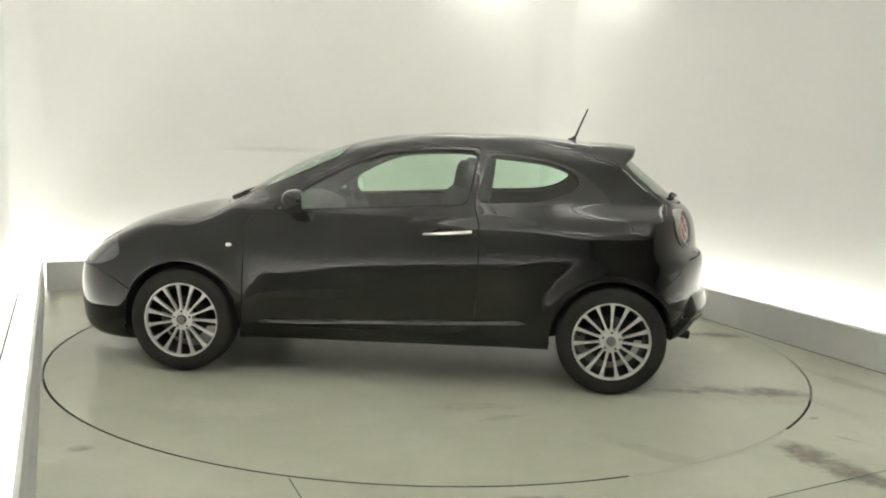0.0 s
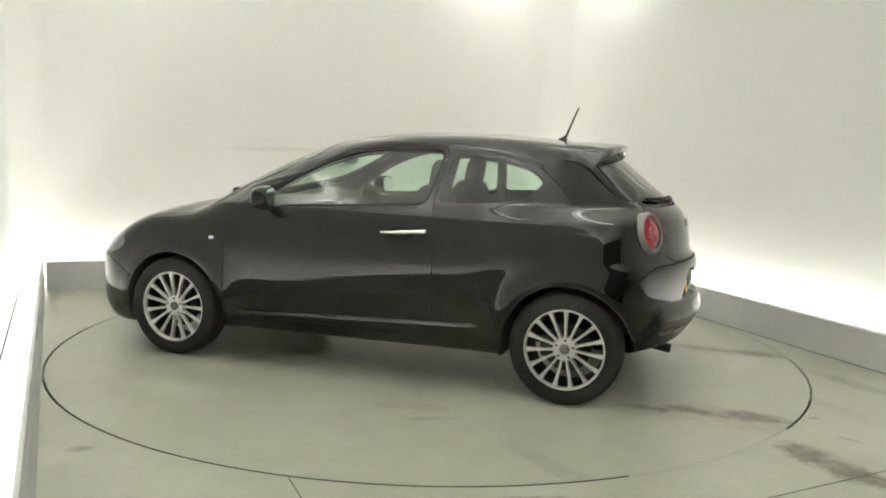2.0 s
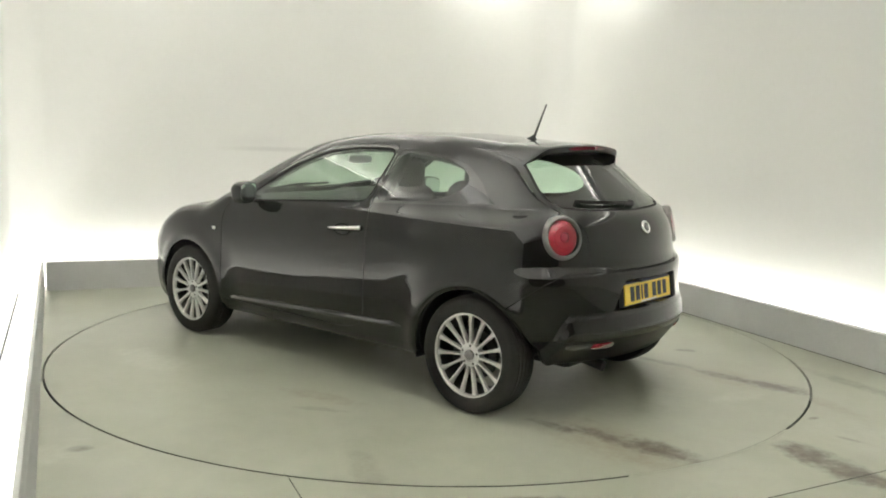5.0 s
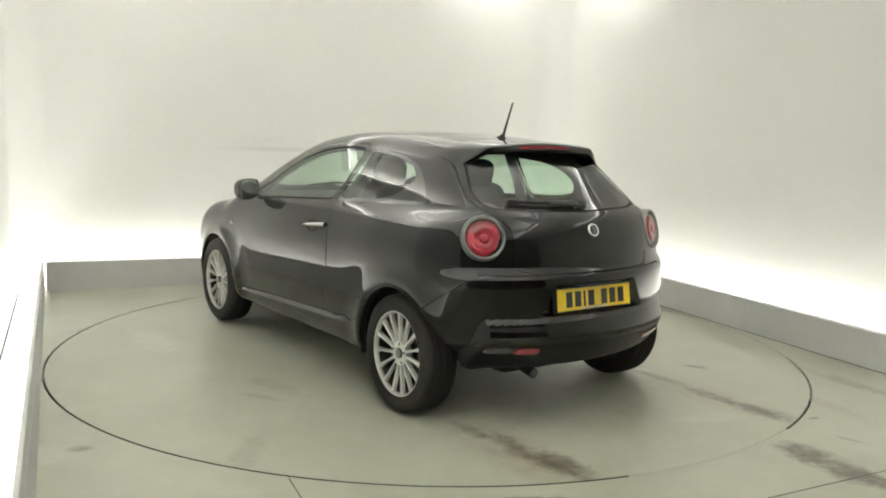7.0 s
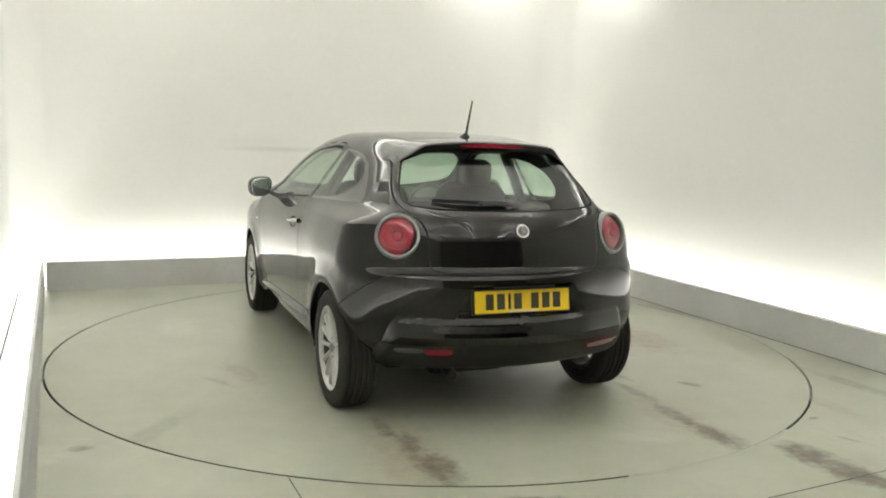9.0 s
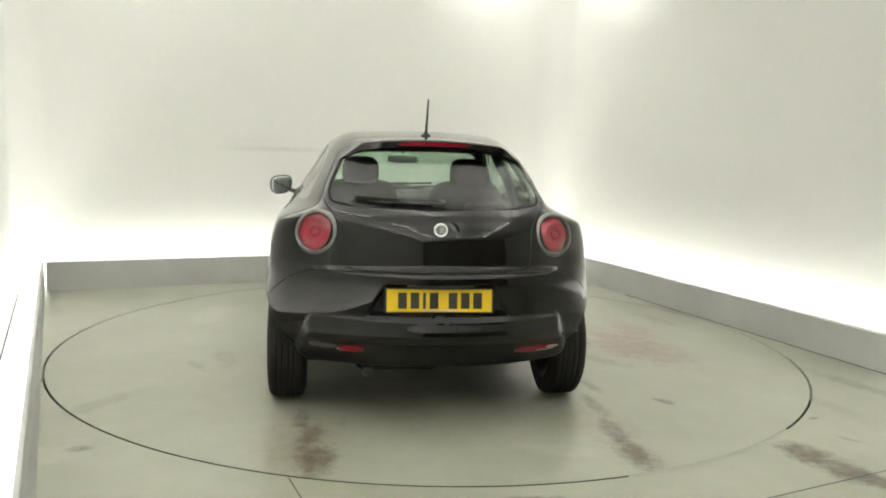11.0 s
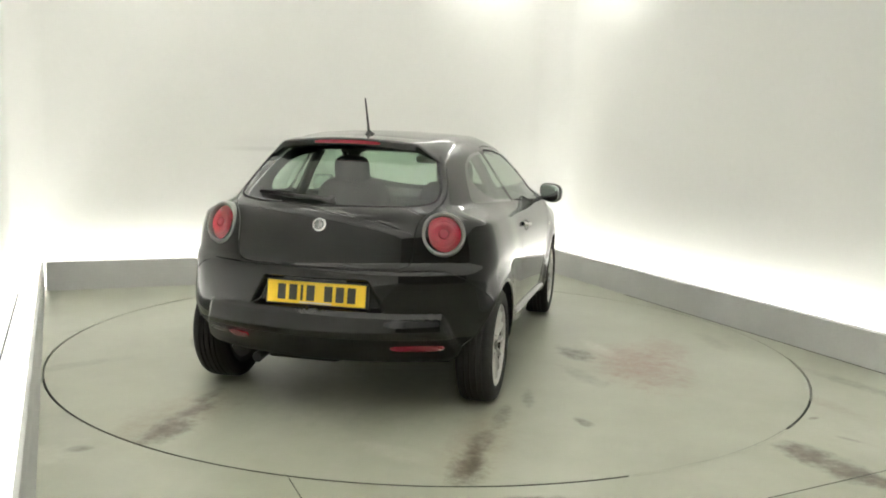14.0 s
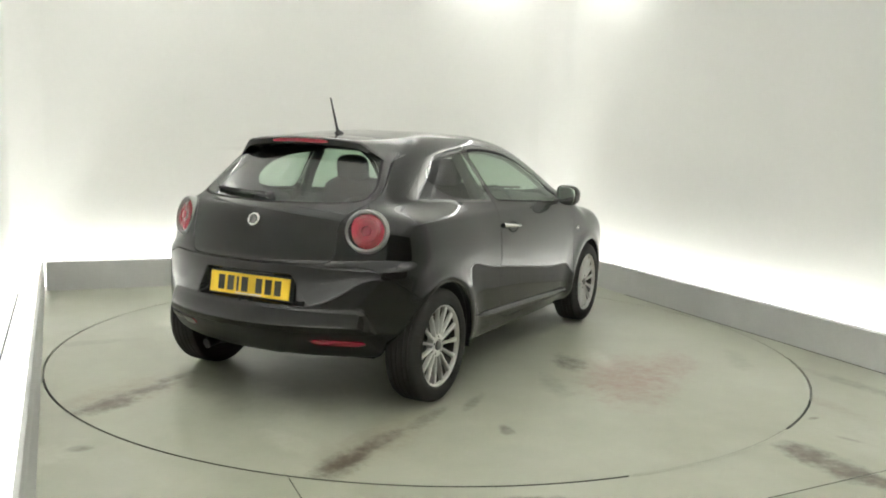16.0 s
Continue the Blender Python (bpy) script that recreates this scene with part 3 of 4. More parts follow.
def rounded(points, r=0.03, n=6):
    """A closed polygon with its corners rounded."""
    out = []
    k = len(points)
    for i in range(k):
        a, b, c = (np.array(points[(i + j) % k], float) for j in (-1, 0, 1))
        da, dc = a - b, c - b
        ra, rc = min(r, np.linalg.norm(da) * 0.48), min(r, np.linalg.norm(dc) * 0.48)
        p, q = b + da / np.linalg.norm(da) * ra, b + dc / np.linalg.norm(dc) * rc
        for s in range(n + 1):
            t = s / n
            out.append((1 - t) ** 2 * p + 2 * t * (1 - t) * b + t * t * q)
    return np.array(out)


def away(poly, u, v):
    """Signed distance of (u, v) from a closed polygon, negative inside."""
    best = np.full(len(u), 1e9)
    inside = np.zeros(len(u), bool)
    for a, b in zip(poly, np.roll(poly, -1, axis=0)):
        e = b - a
        l2 = e @ e
        if l2 < 1e-12:
            continue
        t = np.clip(((u - a[0]) * e[0] + (v - a[1]) * e[1]) / l2, 0, 1)
        best = np.minimum(best, (u - a[0] - t * e[0]) ** 2 + (v - a[1] - t * e[1]) ** 2)
        if abs(e[1]) > 1e-12:
            hit = ((a[1] > v) != (b[1] > v)) & (u < (v - a[1]) / e[1] * e[0] + a[0])
            inside ^= hit
    d = np.sqrt(best)
    return np.where(inside, -d, d)


DOOR_GLASS = rounded([(0.72, 0.985), (0.60, 1.065), (0.44, 1.165), (0.285, 1.245), (0.09, 1.313), (-0.12, 1.338), (-0.30, 1.346), (-0.452, 1.343), (-0.405, 1.055), (0.2, 1.018)], 0.05)
REAR_GLASS = rounded([(-0.515, 1.338), (-0.63, 1.328), (-0.82, 1.312), (-0.975, 1.272), (-1.05, 1.215), (-1.045, 1.165), (-0.95, 1.105), (-0.80, 1.075), (-0.46, 1.058)], 0.06)
QUARTER_EDGE = rounded([(-0.500, 1.352), (-0.66, 1.344), (-0.85, 1.324), (-1.02, 1.274), (-1.13, 1.196), (-1.235, 1.088), (-1.18, 1.074), (-0.80, 1.060), (-0.452, 1.043)], 0.03)
DOOR = rounded([(0.882, 0.30), (0.885, 0.6), (0.872, 0.90), (0.80, 0.985), (0.60, 1.095), (0.44, 1.20), (0.27, 1.285), (0.09, 1.348), (-0.12, 1.373), (-0.30, 1.38), (-0.478, 1.376), (-0.462, 1.20), (-0.452, 1.06),
                (-0.487, 0.95), (-0.492, 0.7), (-0.478, 0.42), (-0.44, 0.335), (-0.3, 0.30)], 0.05)
SCREEN = rounded([(1.135, -0.6), (1.135, 0.0), (1.115, 0.22), (1.05, 0.42), (0.93, 0.585), (0.80, 0.64), (0.58, 0.615), (0.35, 0.55), (0.325, 0.3), (0.33, 0), (0.33, -0.6)], 0.05)
BACK_GLASS = rounded([(-0.6, 1.075), (0, 1.075), (0.40, 1.082), (0.535, 1.098), (0.538, 1.16), (0.475, 1.30), (0.44, 1.335), (0.3, 1.352), (0, 1.36), (-0.6, 1.36)], 0.04)
HATCH = rounded([(-0.6, 0.772), (0, 0.772), (0.42, 0.775), (0.47, 0.80), (0.475, 1.0), (0.575, 1.09), (0.57, 1.16), (0.505, 1.32), (0.46, 1.366), (0.3, 1.382), (0, 1.388), (-0.6, 1.388)], 0.05)
BONNET = rounded([(1.175, -0.6), (1.175, 0.0), (1.155, 0.25), (1.08, 0.48), (1.02, 0.62), (1.05, 0.70), (1.4, 0.69), (1.7, 0.63), (1.9, 0.50), (1.98, 0.36), (2.0, 0.0), (2.0, -0.6)], 0.06)
HEADLAMP = rounded([(1.62, 0.70), (1.66, 0.80), (1.80, 0.865), (1.97, 0.80), (2.02, 0.70), (1.95, 0.64), (1.78, 0.63)], 0.07)


def cut_regions(pts, cells):
    """Cuts the cells along the lines of doors, windows and panels. Returns points and, by region, lists of cells."""
    verts = [p for p in pts]
    region = {"body": list(cells)}

    def cut(source, inside, field, domain):
        """Moves the part of a region where field < 0 into another region."""
        arr = np.array(verts)
        f = field(arr)
        nrm_ok = domain(arr)
        keep, moved, cache = [], region.setdefault(inside, []), {}

        def crossing(a, b):
            key = (a, b) if a < b else (b, a)
            if key not in cache:
                t = f[a] / (f[a] - f[b])
                cache[key] = len(verts)
                verts.append(verts[a] * (1 - t) + verts[b] * t)
            return cache[key]

        for c in region[source]:
            if not all(nrm_ok[i] for i in c):
                keep.append(c)
                continue
            signs = [f[i] < 0 for i in c]
            if all(signs):
                moved.append(c)
            elif not any(signs):
                keep.append(c)
            else:
                a_in, a_out = [], []
                for k, i in enumerate(c):
                    j = c[(k + 1) % len(c)]
                    (a_in if signs[k] else a_out).append(i)
                    if signs[k] != signs[(k + 1) % len(c)]:
                        x = crossing(i, j)
                        a_in.append(x)
                        a_out.append(x)
                if len(a_in) > 2:
                    moved.append(tuple(a_in))
                if len(a_out) > 2:
                    keep.append(tuple(a_out))
        region[source] = keep

    GAPW = 0.0024
    side = lambda p: (p[:, 1] > 0.40) & (p[:, 2] > 0.25) & (np.abs(p[:, 0]) < 1.25)
    back = lambda p: (p[:, 0] < -1.15) & (p[:, 2] > 0.6)
    top = lambda p: (p[:, 0] > 0.0) & (p[:, 2] > 0.6)
    everywhere = lambda p: np.ones(len(p), bool)
    near_wheels = lambda p: p[:, 1] > 0.42
    cut("body", "opening", lambda p: np.minimum(np.hypot(p[:, 0] - WB, p[:, 2] - WZ), np.hypot(p[:, 0] + WB, p[:, 2] - WZ)) - ARCH_R, near_wheels)
    cut("body", "underbody", lambda p: p[:, 2] - sill_line(p[:, 0]) - 0.006, lambda p: p[:, 2] < 0.36)
    cut("body", "door", lambda p: away(DOOR, p[:, 0], p[:, 2]), side)
    cut("door", "door_gap", lambda p: -away(DOOR, p[:, 0], p[:, 2]) - 2 * GAPW, side)
    cut("door", "door_seal", lambda p: away(DOOR_GLASS, p[:, 0], p[:, 2]) - 0.013, side)
    cut("door_seal", "door_glass", lambda p: away(DOOR_GLASS, p[:, 0], p[:, 2]), side)
    cut("body", "quarter_seal", lambda p: away(QUARTER_EDGE, p[:, 0], p[:, 2]), side)
    cut("quarter_seal", "quarter_glass", lambda p: away(REAR_GLASS, p[:, 0], p[:, 2]), side)
    cut("body", "screen_seal", lambda p: away(SCREEN, p[:, 0], p[:, 1]) - 0.012, top)
    cut("screen_seal", "windscreen", lambda p: away(SCREEN, p[:, 0], p[:, 1]), top)
    cut("body", "bonnet", lambda p: away(BONNET, p[:, 0], p[:, 1]), top)
    cut("bonnet", "bonnet_gap", lambda p: -away(BONNET, p[:, 0], p[:, 1]) - 2 * GAPW, top)
    cut("body", "headlamp", lambda p: away(HEADLAMP, p[:, 0], p[:, 2] + 0.02), lambda p: (p[:, 0] > 1.4) & (p[:, 1] > 0.3))
    cut("body", "tailgate", lambda p: away(HATCH, p[:, 1], p[:, 2]), back)
    cut("tailgate", "tailgate_gap", lambda p: -away(HATCH, p[:, 1], p[:, 2]) - 2 * GAPW, back)
    cut("tailgate", "back_seal", lambda p: away(BACK_GLASS, p[:, 1], p[:, 2]) - 0.010, back)
    cut("back_seal", "back_glass", lambda p: away(BACK_GLASS, p[:, 1], p[:, 2]), back)
    bump_r = lambda p: p[:, 2] - (0.772 - 0.85 * np.maximum(0, p[:, 0] + 1.70))
    cut("body", "rear_bumper", bump_r, lambda p: (p[:, 0] < -1.42) & (p[:, 2] < 0.9))
    cut("rear_bumper", "bumper_gap", lambda p: -bump_r(p) - 2 * GAPW, everywhere)
    # the bumper below this height gets a matt black finish
    cut("rear_bumper", "valance", lambda p: p[:, 2] - 0.432, lambda p: (p[:, 0] < -1.45) & (p[:, 1] < 0.78))
    bump_f = lambda p: p[:, 2] - (0.60 - 0.5 * np.maximum(0, 1.8 - p[:, 0]))
    cut("body", "front_bumper", bump_f, lambda p: (p[:, 0] > 1.45) & (p[:, 2] < 0.75))
    cut("front_bumper", "front_gap", lambda p: -bump_f(p) - 2 * GAPW, everywhere)
    for name in ("bonnet_gap", "tailgate_gap", "bumper_gap", "front_gap"):
        region.setdefault("gap", []).extend(region.pop(name))
    region["gap"].extend(region["door_gap"])
    region.pop("door_gap")
    region.pop("opening")
    return np.array(verts), region


def panel(name, verts, normals, cells, material, parent, sides, label="", sink=0.0):
    """One body panel from cells of the left half; sides: +1 left, -1 right, both for a panel across the middle."""
    used = sorted({i for c in cells for i in c})
    slot = {i: k for k, i in enumerate(used)}
    p, nr = verts[used] - normals[used] * sink, normals[used]
    allp, alln, faces = [], [], []
    for s in sides:
        base = sum(len(a) for a in allp)
        m = np.array([1, s, 1.0])
        allp.append(p * m)
        alln.append(nr * m)
        for c in cells:
            f = [slot[i] + base for i in c]
            faces.append(f if s < 0 else f[::-1])
    me = bpy.data.meshes.new(name)
    me.from_pydata(np.concatenate(allp).tolist(), [], faces)
    me.polygons.foreach_set("use_smooth", [True] * len(me.polygons))
    me.update()
    me.normals_split_custom_set_from_vertices(np.concatenate(alln).tolist())
    return link_mesh(name, me, material, parent, label)


def surface_y(x, z):
    """Half width of the body at a place on its side."""
    lo, hi = 0.3, 1.0
    for _ in range(30):
        mid = (lo + hi) / 2
        if body_field(np.array([[x, mid, z]]))[0] > 0:
            hi = mid
        else:
            lo = mid
    return hi


def surface_x(y, z, front=False):
    """Rear (or front) end of the body at a place."""
    lo, hi = 0.5, 2.3
    s = 1 if front else -1
    for _ in range(30):
        mid = (lo + hi) / 2
        if body_field(np.array([[s * mid, abs(y), z]]))[0] > 0:
            hi = mid
        else:
            lo = mid
    return s * hi


def normal_at(p):
    q = np.array([[p[0], abs(p[1]), p[2]]])
    n = body_normals(q)[0]
    return Vector((n[0], n[1] * (1 if p[1] >= 0 else -1), n[2]))


def on_body(p, spin=0.0):
    """A pose at p whose z axis is the body's normal there, x axis level."""
    n = normal_at(p)
    z = n.normalized()
    x = Vector((0, 0, 1)).cross(z).normalized()
    y = z.cross(x)
    m = Matrix((x, y, z)).transposed().to_4x4()
    return Matrix.Translation(p) @ m @ Matrix.Rotation(radians(spin), 4, "Z")


car = tagged(new("car"), "black three-door hatchback car standing on the turntable", "car")


doors = {}


def build_shell():
    pts, cells = body_grid()
    verts, region = cut_regions(pts, cells)
    normals = body_normals(verts)
    both, left, right = (1, -1), (1,), (-1,)
    P = lambda name, key, material, sides, label="", sink=0.0, parent=car: panel(name, verts, normals, region[key], material, parent, sides, label, sink)
    P("body", "body", M_PAINT, both, "glossy black painted body shell")
    P("underbody", "underbody", M_UNDER, both, "dull black underside")
    for s in (left, right):
        door = doors[s[0]] = P("door", "door", M_PAINT, s, "closed glossy black door")
        P("window_seal", "door_seal", M_SEAL, s, "black rubber seal", 0.003, door)
        P("window", "door_glass", M_GLASS, s, "lightly tinted door window", 0.005, door)
        P("window_border", "quarter_seal", M_FRIT, s, "glossy black printed border of the side window", 0.0025)
        P("side_window", "quarter_glass", M_GLASS, s, "fixed tinted rear side window", 0.004)
        P("headlight", "headlamp", M_CLEAR, s, "clear headlight", 0.002)
    P("windscreen_seal", "screen_seal", M_SEAL, both, "black rubber seal", 0.002)
    P("windscreen", "windscreen", M_GLASS, both, "curved tinted windscreen", 0.004)
    P("bonnet", "bonnet", M_PAINT, both, "glossy black bonnet")
    gate = P("tailgate", "tailgate", M_PAINT, both, "closed glossy black tailgate")
    P("window_seal", "back_seal", M_SEAL, both, "black rubber seal", 0.002, gate)
    P("rear_window", "back_glass", M_REARGLASS, both, "dark tinted rear window", 0.004, gate)
    P("rear_bumper", "rear_bumper", M_PAINT, both, "glossy black rear bumper")
    P("front_bumper", "front_bumper", M_PAINT, both, "glossy black front bumper")
    P("valance", "valance", M_VALANCE, both, "matt black lower part of the rear bumper")
    P("panel_gap", "gap", M_SEAL, both, "dark recessed gap between the panels", 0.006)
    region["lining"] = region["body"] + region["door"] + region["quarter_seal"]
    region["lining"] = [c for c in region["lining"] if all(-1.45 < verts[i][0] < 1.1 for i in c)]
    P("cabin_lining", "lining", M_TRIM, both, "dark cabin lining", 0.045)
    return gate


tailgate = build_shell()


# ---------------------------------------------------------------- wheels
def spoke(angle):
    """One slim spoke, wider towards the rim."""
    bm = bmesh.new()
    rows = []
    for r, half, y, d in ((0.045, 0.0085, 0.066, 0.03), (0.09, 0.0065, 0.070, 0.026), (0.15, 0.0075, 0.074, 0.024), (0.195, 0.011, 0.076, 0.022), (0.214, 0.018, 0.075, 0.02)):
        rows.append([bm.verts.new(v) for v in ((-half, y - d, r), (-half * 0.95, y - 0.004, r), (-half * 0.5, y, r), (half * 0.5, y, r), (half * 0.95, y - 0.004, r), (half, y - d, r))])
    for a, b in zip(rows, rows[1:]):
        for i in range(6):
            bm.faces.new((a[i], a[(i + 1) % 6], b[(i + 1) % 6], b[i]))
    bm.faces.new(rows[0])
    bm.faces.new(rows[-1])
    bmesh.ops.transform(bm, matrix=Matrix.Rotation(angle, 4, "Y"), verts=bm.verts)
    return bm


def build_wheel():
    """A wheel whose axis is y, outer face towards +y, built round its hub."""
    A = Matrix.Rotation(radians(-90), 4, "X")
    w = new("wheel")
    w.parent = car
    tagged(w, "black tyre on a silver multi-spoke alloy wheel")
    tread = []
    for y in np.linspace(0.066, -0.066, 25):
        groove = any(abs(y - g) < 0.0045 for g in (-0.045, -0.016, 0.016, 0.045))
        tread.append((0.3105 - 0.5 * y * y - (0.008 if groove else 0), float(y)))
    prof = [(0.219, 0.080), (0.226, 0.091), (0.236, 0.0945), (0.240, 0.0935), (0.262, 0.098), (0.266, 0.0965), (0.287, 0.093), (0.300, 0.083), (0.306, 0.072)] + tread
    prof += [(0.306, -0.072), (0.30, -0.085), (0.26, -0.10), (0.219, -0.09)]
    part("tyre", lathe(prof, 96, A, True), M_TYRE, w, "worn black rubber tyre with grooved tread", True)
    barrel = lathe([(0.223, 0.086), (0.2285, 0.082), (0.2275, 0.076), (0.218, 0.060), (0.210, 0.060), (0.209, 0.070), (0.213, 0.082), (0.217, 0.086)], 96, A, True)
    # inner barrel coloured dark for the shade between the spokes
    part("wheel_well", lathe([(0.217, 0.062), (0.205, 0.045), (0.200, 0.0), (0.200, -0.08), (0.222, -0.088), (0.222, -0.094), (0.194, -0.084), (0.194, 0.0), (0.199, 0.045), (0.210, 0.062)], 64, A, True), M_DARKMETAL, w, "inner barrel of the rim, darkened for shade behind the spokes", True)
    hub = lathe([(0.0, 0.060), (0.030, 0.062), (0.034, 0.068), (0.046, 0.070), (0.062, 0.066), (0.068, 0.056), (0.066, 0.03), (0, 0.03)], 40, A)
    rim = part("rim", join(barrel, hub, *[spoke(2 * math.pi * k / 15) for k in range(15)]), M_ALLOY, w, "silver alloy rim with fifteen slim spokes", True)
    part("hub_cap", lathe([(0.0, 0.079), (0.012, 0.0785), (0.022, 0.076), (0.0255, 0.072), (0.0255, 0.06)], 32, A), M_RING, w, "grey round hub cap", True)
    for k in range(5):
        a = 2 * math.pi * (k + 0.3) / 5
        part("wheel_bolt", lathe([(0.0, 0.071), (0.0065, 0.070), (0.0075, 0.066), (0.0075, 0.05)], 8, Matrix.Translation((0.049 * math.cos(a), 0, 0.049 * math.sin(a))) @ A), M_DARKMETAL, w)
    part("brake_disc", lathe([(0.06, 0.012), (0.132, 0.012), (0.134, 0.008), (0.134, -0.008), (0.132, -0.012), (0.06, -0.012)], 48, A, True), M_DARKMETAL, w, "dull steel brake disc")
    part("brake_drum", lathe([(0.0, 0.03), (0.075, 0.03), (0.082, 0.022), (0.082, -0.06), (0, -0.06)], 32, A), M_UNDER, w)
    part("caliper", box(0.07, 0.142, -0.03, 0.034, -0.06, 0.06, 0.012, 2), M_DARKMETAL, w, "steel brake caliper")
    return w


WY = 0.752
wheel = build_wheel()
wheel.matrix_basis = pose(WB, WY, 0.311, 0, 6, 0)
for m in (pose(-WB, WY, 0.311, 0, 0, 0), pose(WB, -WY, 0.311, 0, 11, 180), pose(-WB, -WY, 0.311, 0, 3, 180)):
    copy_thing(wheel, m)


def build_arches():
    A = Matrix.Rotation(radians(-90), 4, "X")
    for wx in (WB, -WB):
        for s in (1, -1):
            # liner: a dull half drum open to the outside
            bm = bmesh.new()
            rows = []
            for i in range(33):
                a = radians(-12 + 204 * i / 32) if wx > 0 else radians(-12 + 184 * i / 32)
                c, q = math.cos(a), math.sin(a)
                x, z = wx + (ARCH_R + 0.012) * c, WZ + (ARCH_R + 0.012) * q
                ys = surface_y(x, max(z, 0.30)) - 0.012
                rows.append([bm.verts.new((x, s * ys, z)), bm.verts.new((x, s * 0.46, z)), bm.verts.new((wx + 0.02 * c, s * 0.46, WZ + 0.02 * q))])
            for a, b in zip(rows, rows[1:]):
                bm.faces.new((a[0], b[0], b[1], a[1]))
                bm.faces.new((a[1], b[1], b[2], a[2]))
            part("wheel_arch_liner", bm, M_UNDER, car, "dull black wheel arch liner", True)
            # rolled edge of the wing
            path = []
            for i in range(49):
                a = radians(-6 + 192 * i / 48)
                x, z = wx + (ARCH_R + 0.001) * math.cos(a), WZ + (ARCH_R + 0.001) * math.sin(a)
                path.append((x, s * (surface_y(x, max(z, 0.27)) - 0.006), z))
            part("arch_lip", tube(path, 0.0075, 8), M_PAINT, car, "black rolled wheel arch edge", True)


build_arches()


# ---------------------------------------------------------------- rear end
def patch(outline_yz, proud, depth, front=False, inset=0.004):
    """A raised shape on the rear: its outline is given as (y, z), its face follows the body."""
    pts = [(y, z) for y, z in outline_yz]
    cy, cz = sum(p[0] for p in pts) / len(pts), sum(p[1] for p in pts) / len(pts)
    bm = bmesh.new()
    rings = []
    for k, d in ((1.0, -depth), (1.0, proud * 0.6), (1 - inset * 8, proud), (0.5, proud * 1.05)):
        ring = []
        for y, z in pts:
            yy, zz = cy + (y - cy) * k, cz + (z - cz) * k
            ring.append(bm.verts.new((surface_x(yy, zz, front) - d, yy, zz)))
        rings.append(ring)
    mid = bm.verts.new((surface_x(cy, cz, front) - proud * 1.08, cy, cz))
    n = len(pts)
    for a, b in zip(rings, rings[1:]):
        for i in range(n):
            bm.faces.new((a[i], a[(i + 1) % n], b[(i + 1) % n], b[i]))
    for i in range(n):
        bm.faces.new((rings[-1][i], rings[-1][(i + 1) % n], mid))
    bm.faces.new(rings[0])
    return bm


M_REDMID = mat("red_inner_lens", (0.27, 0.012, 0.03), rough=0.2, coat=1.0)


def build_taillights():
    for s in (1, -1):
        y, z = 0.603 * s, 0.949
        p = Vector((surface_x(y, z), y, z))
        n = normal_at(p)
        n = (n + Vector((-0.25, 0, 0.02))).normalized()
        x = Vector((0, 0, 1)).cross(n).normalized()
        m = Matrix.Translation(p - n * 0.012) @ Matrix((x, n.cross(x), n)).transposed().to_4x4()
        lamp = new("taillight")
        lamp.parent = car
        tagged(lamp, "round red taillight in a grey ring")
        part("ring", lathe([(0.116, -0.045), (0.114, 0.004), (0.109, 0.018), (0.102, 0.023), (0.095, 0.021), (0.091, 0.012), (0.091, -0.045)], 64, m, True), M_RING, lamp, "satin grey ring", True)
        part("lens", lathe([(0.024, 0.0262), (0.026, 0.0245), (0.034, 0.0242), (0.036, 0.0252), (0.058, 0.0225), (0.060, 0.0205), (0.064, 0.020), (0.066, 0.0213), (0.08, 0.016), (0.0905, 0.008), (0.0905, -0.03)], 64, m), M_RED, lamp, "red domed lens with ringed steps", True)
        part("inner_lens", lathe([(0.0, 0.0285), (0.012, 0.028), (0.022, 0.0268), (0.0245, 0.0235), (0.0245, 0.0)], 32, m), M_REDMID, lamp, "dark red inner lens", True)


build_taillights()


def surface_z(x, y):
    """Height of the body's upper side at a place."""
    lo, hi = 0.7, 1.6
    for _ in range(30):
        mid = (lo + hi) / 2
        if body_field(np.array([[x, abs(y), mid]]))[0] > 0:
            hi = mid
        else:
            lo = mid
    return hi


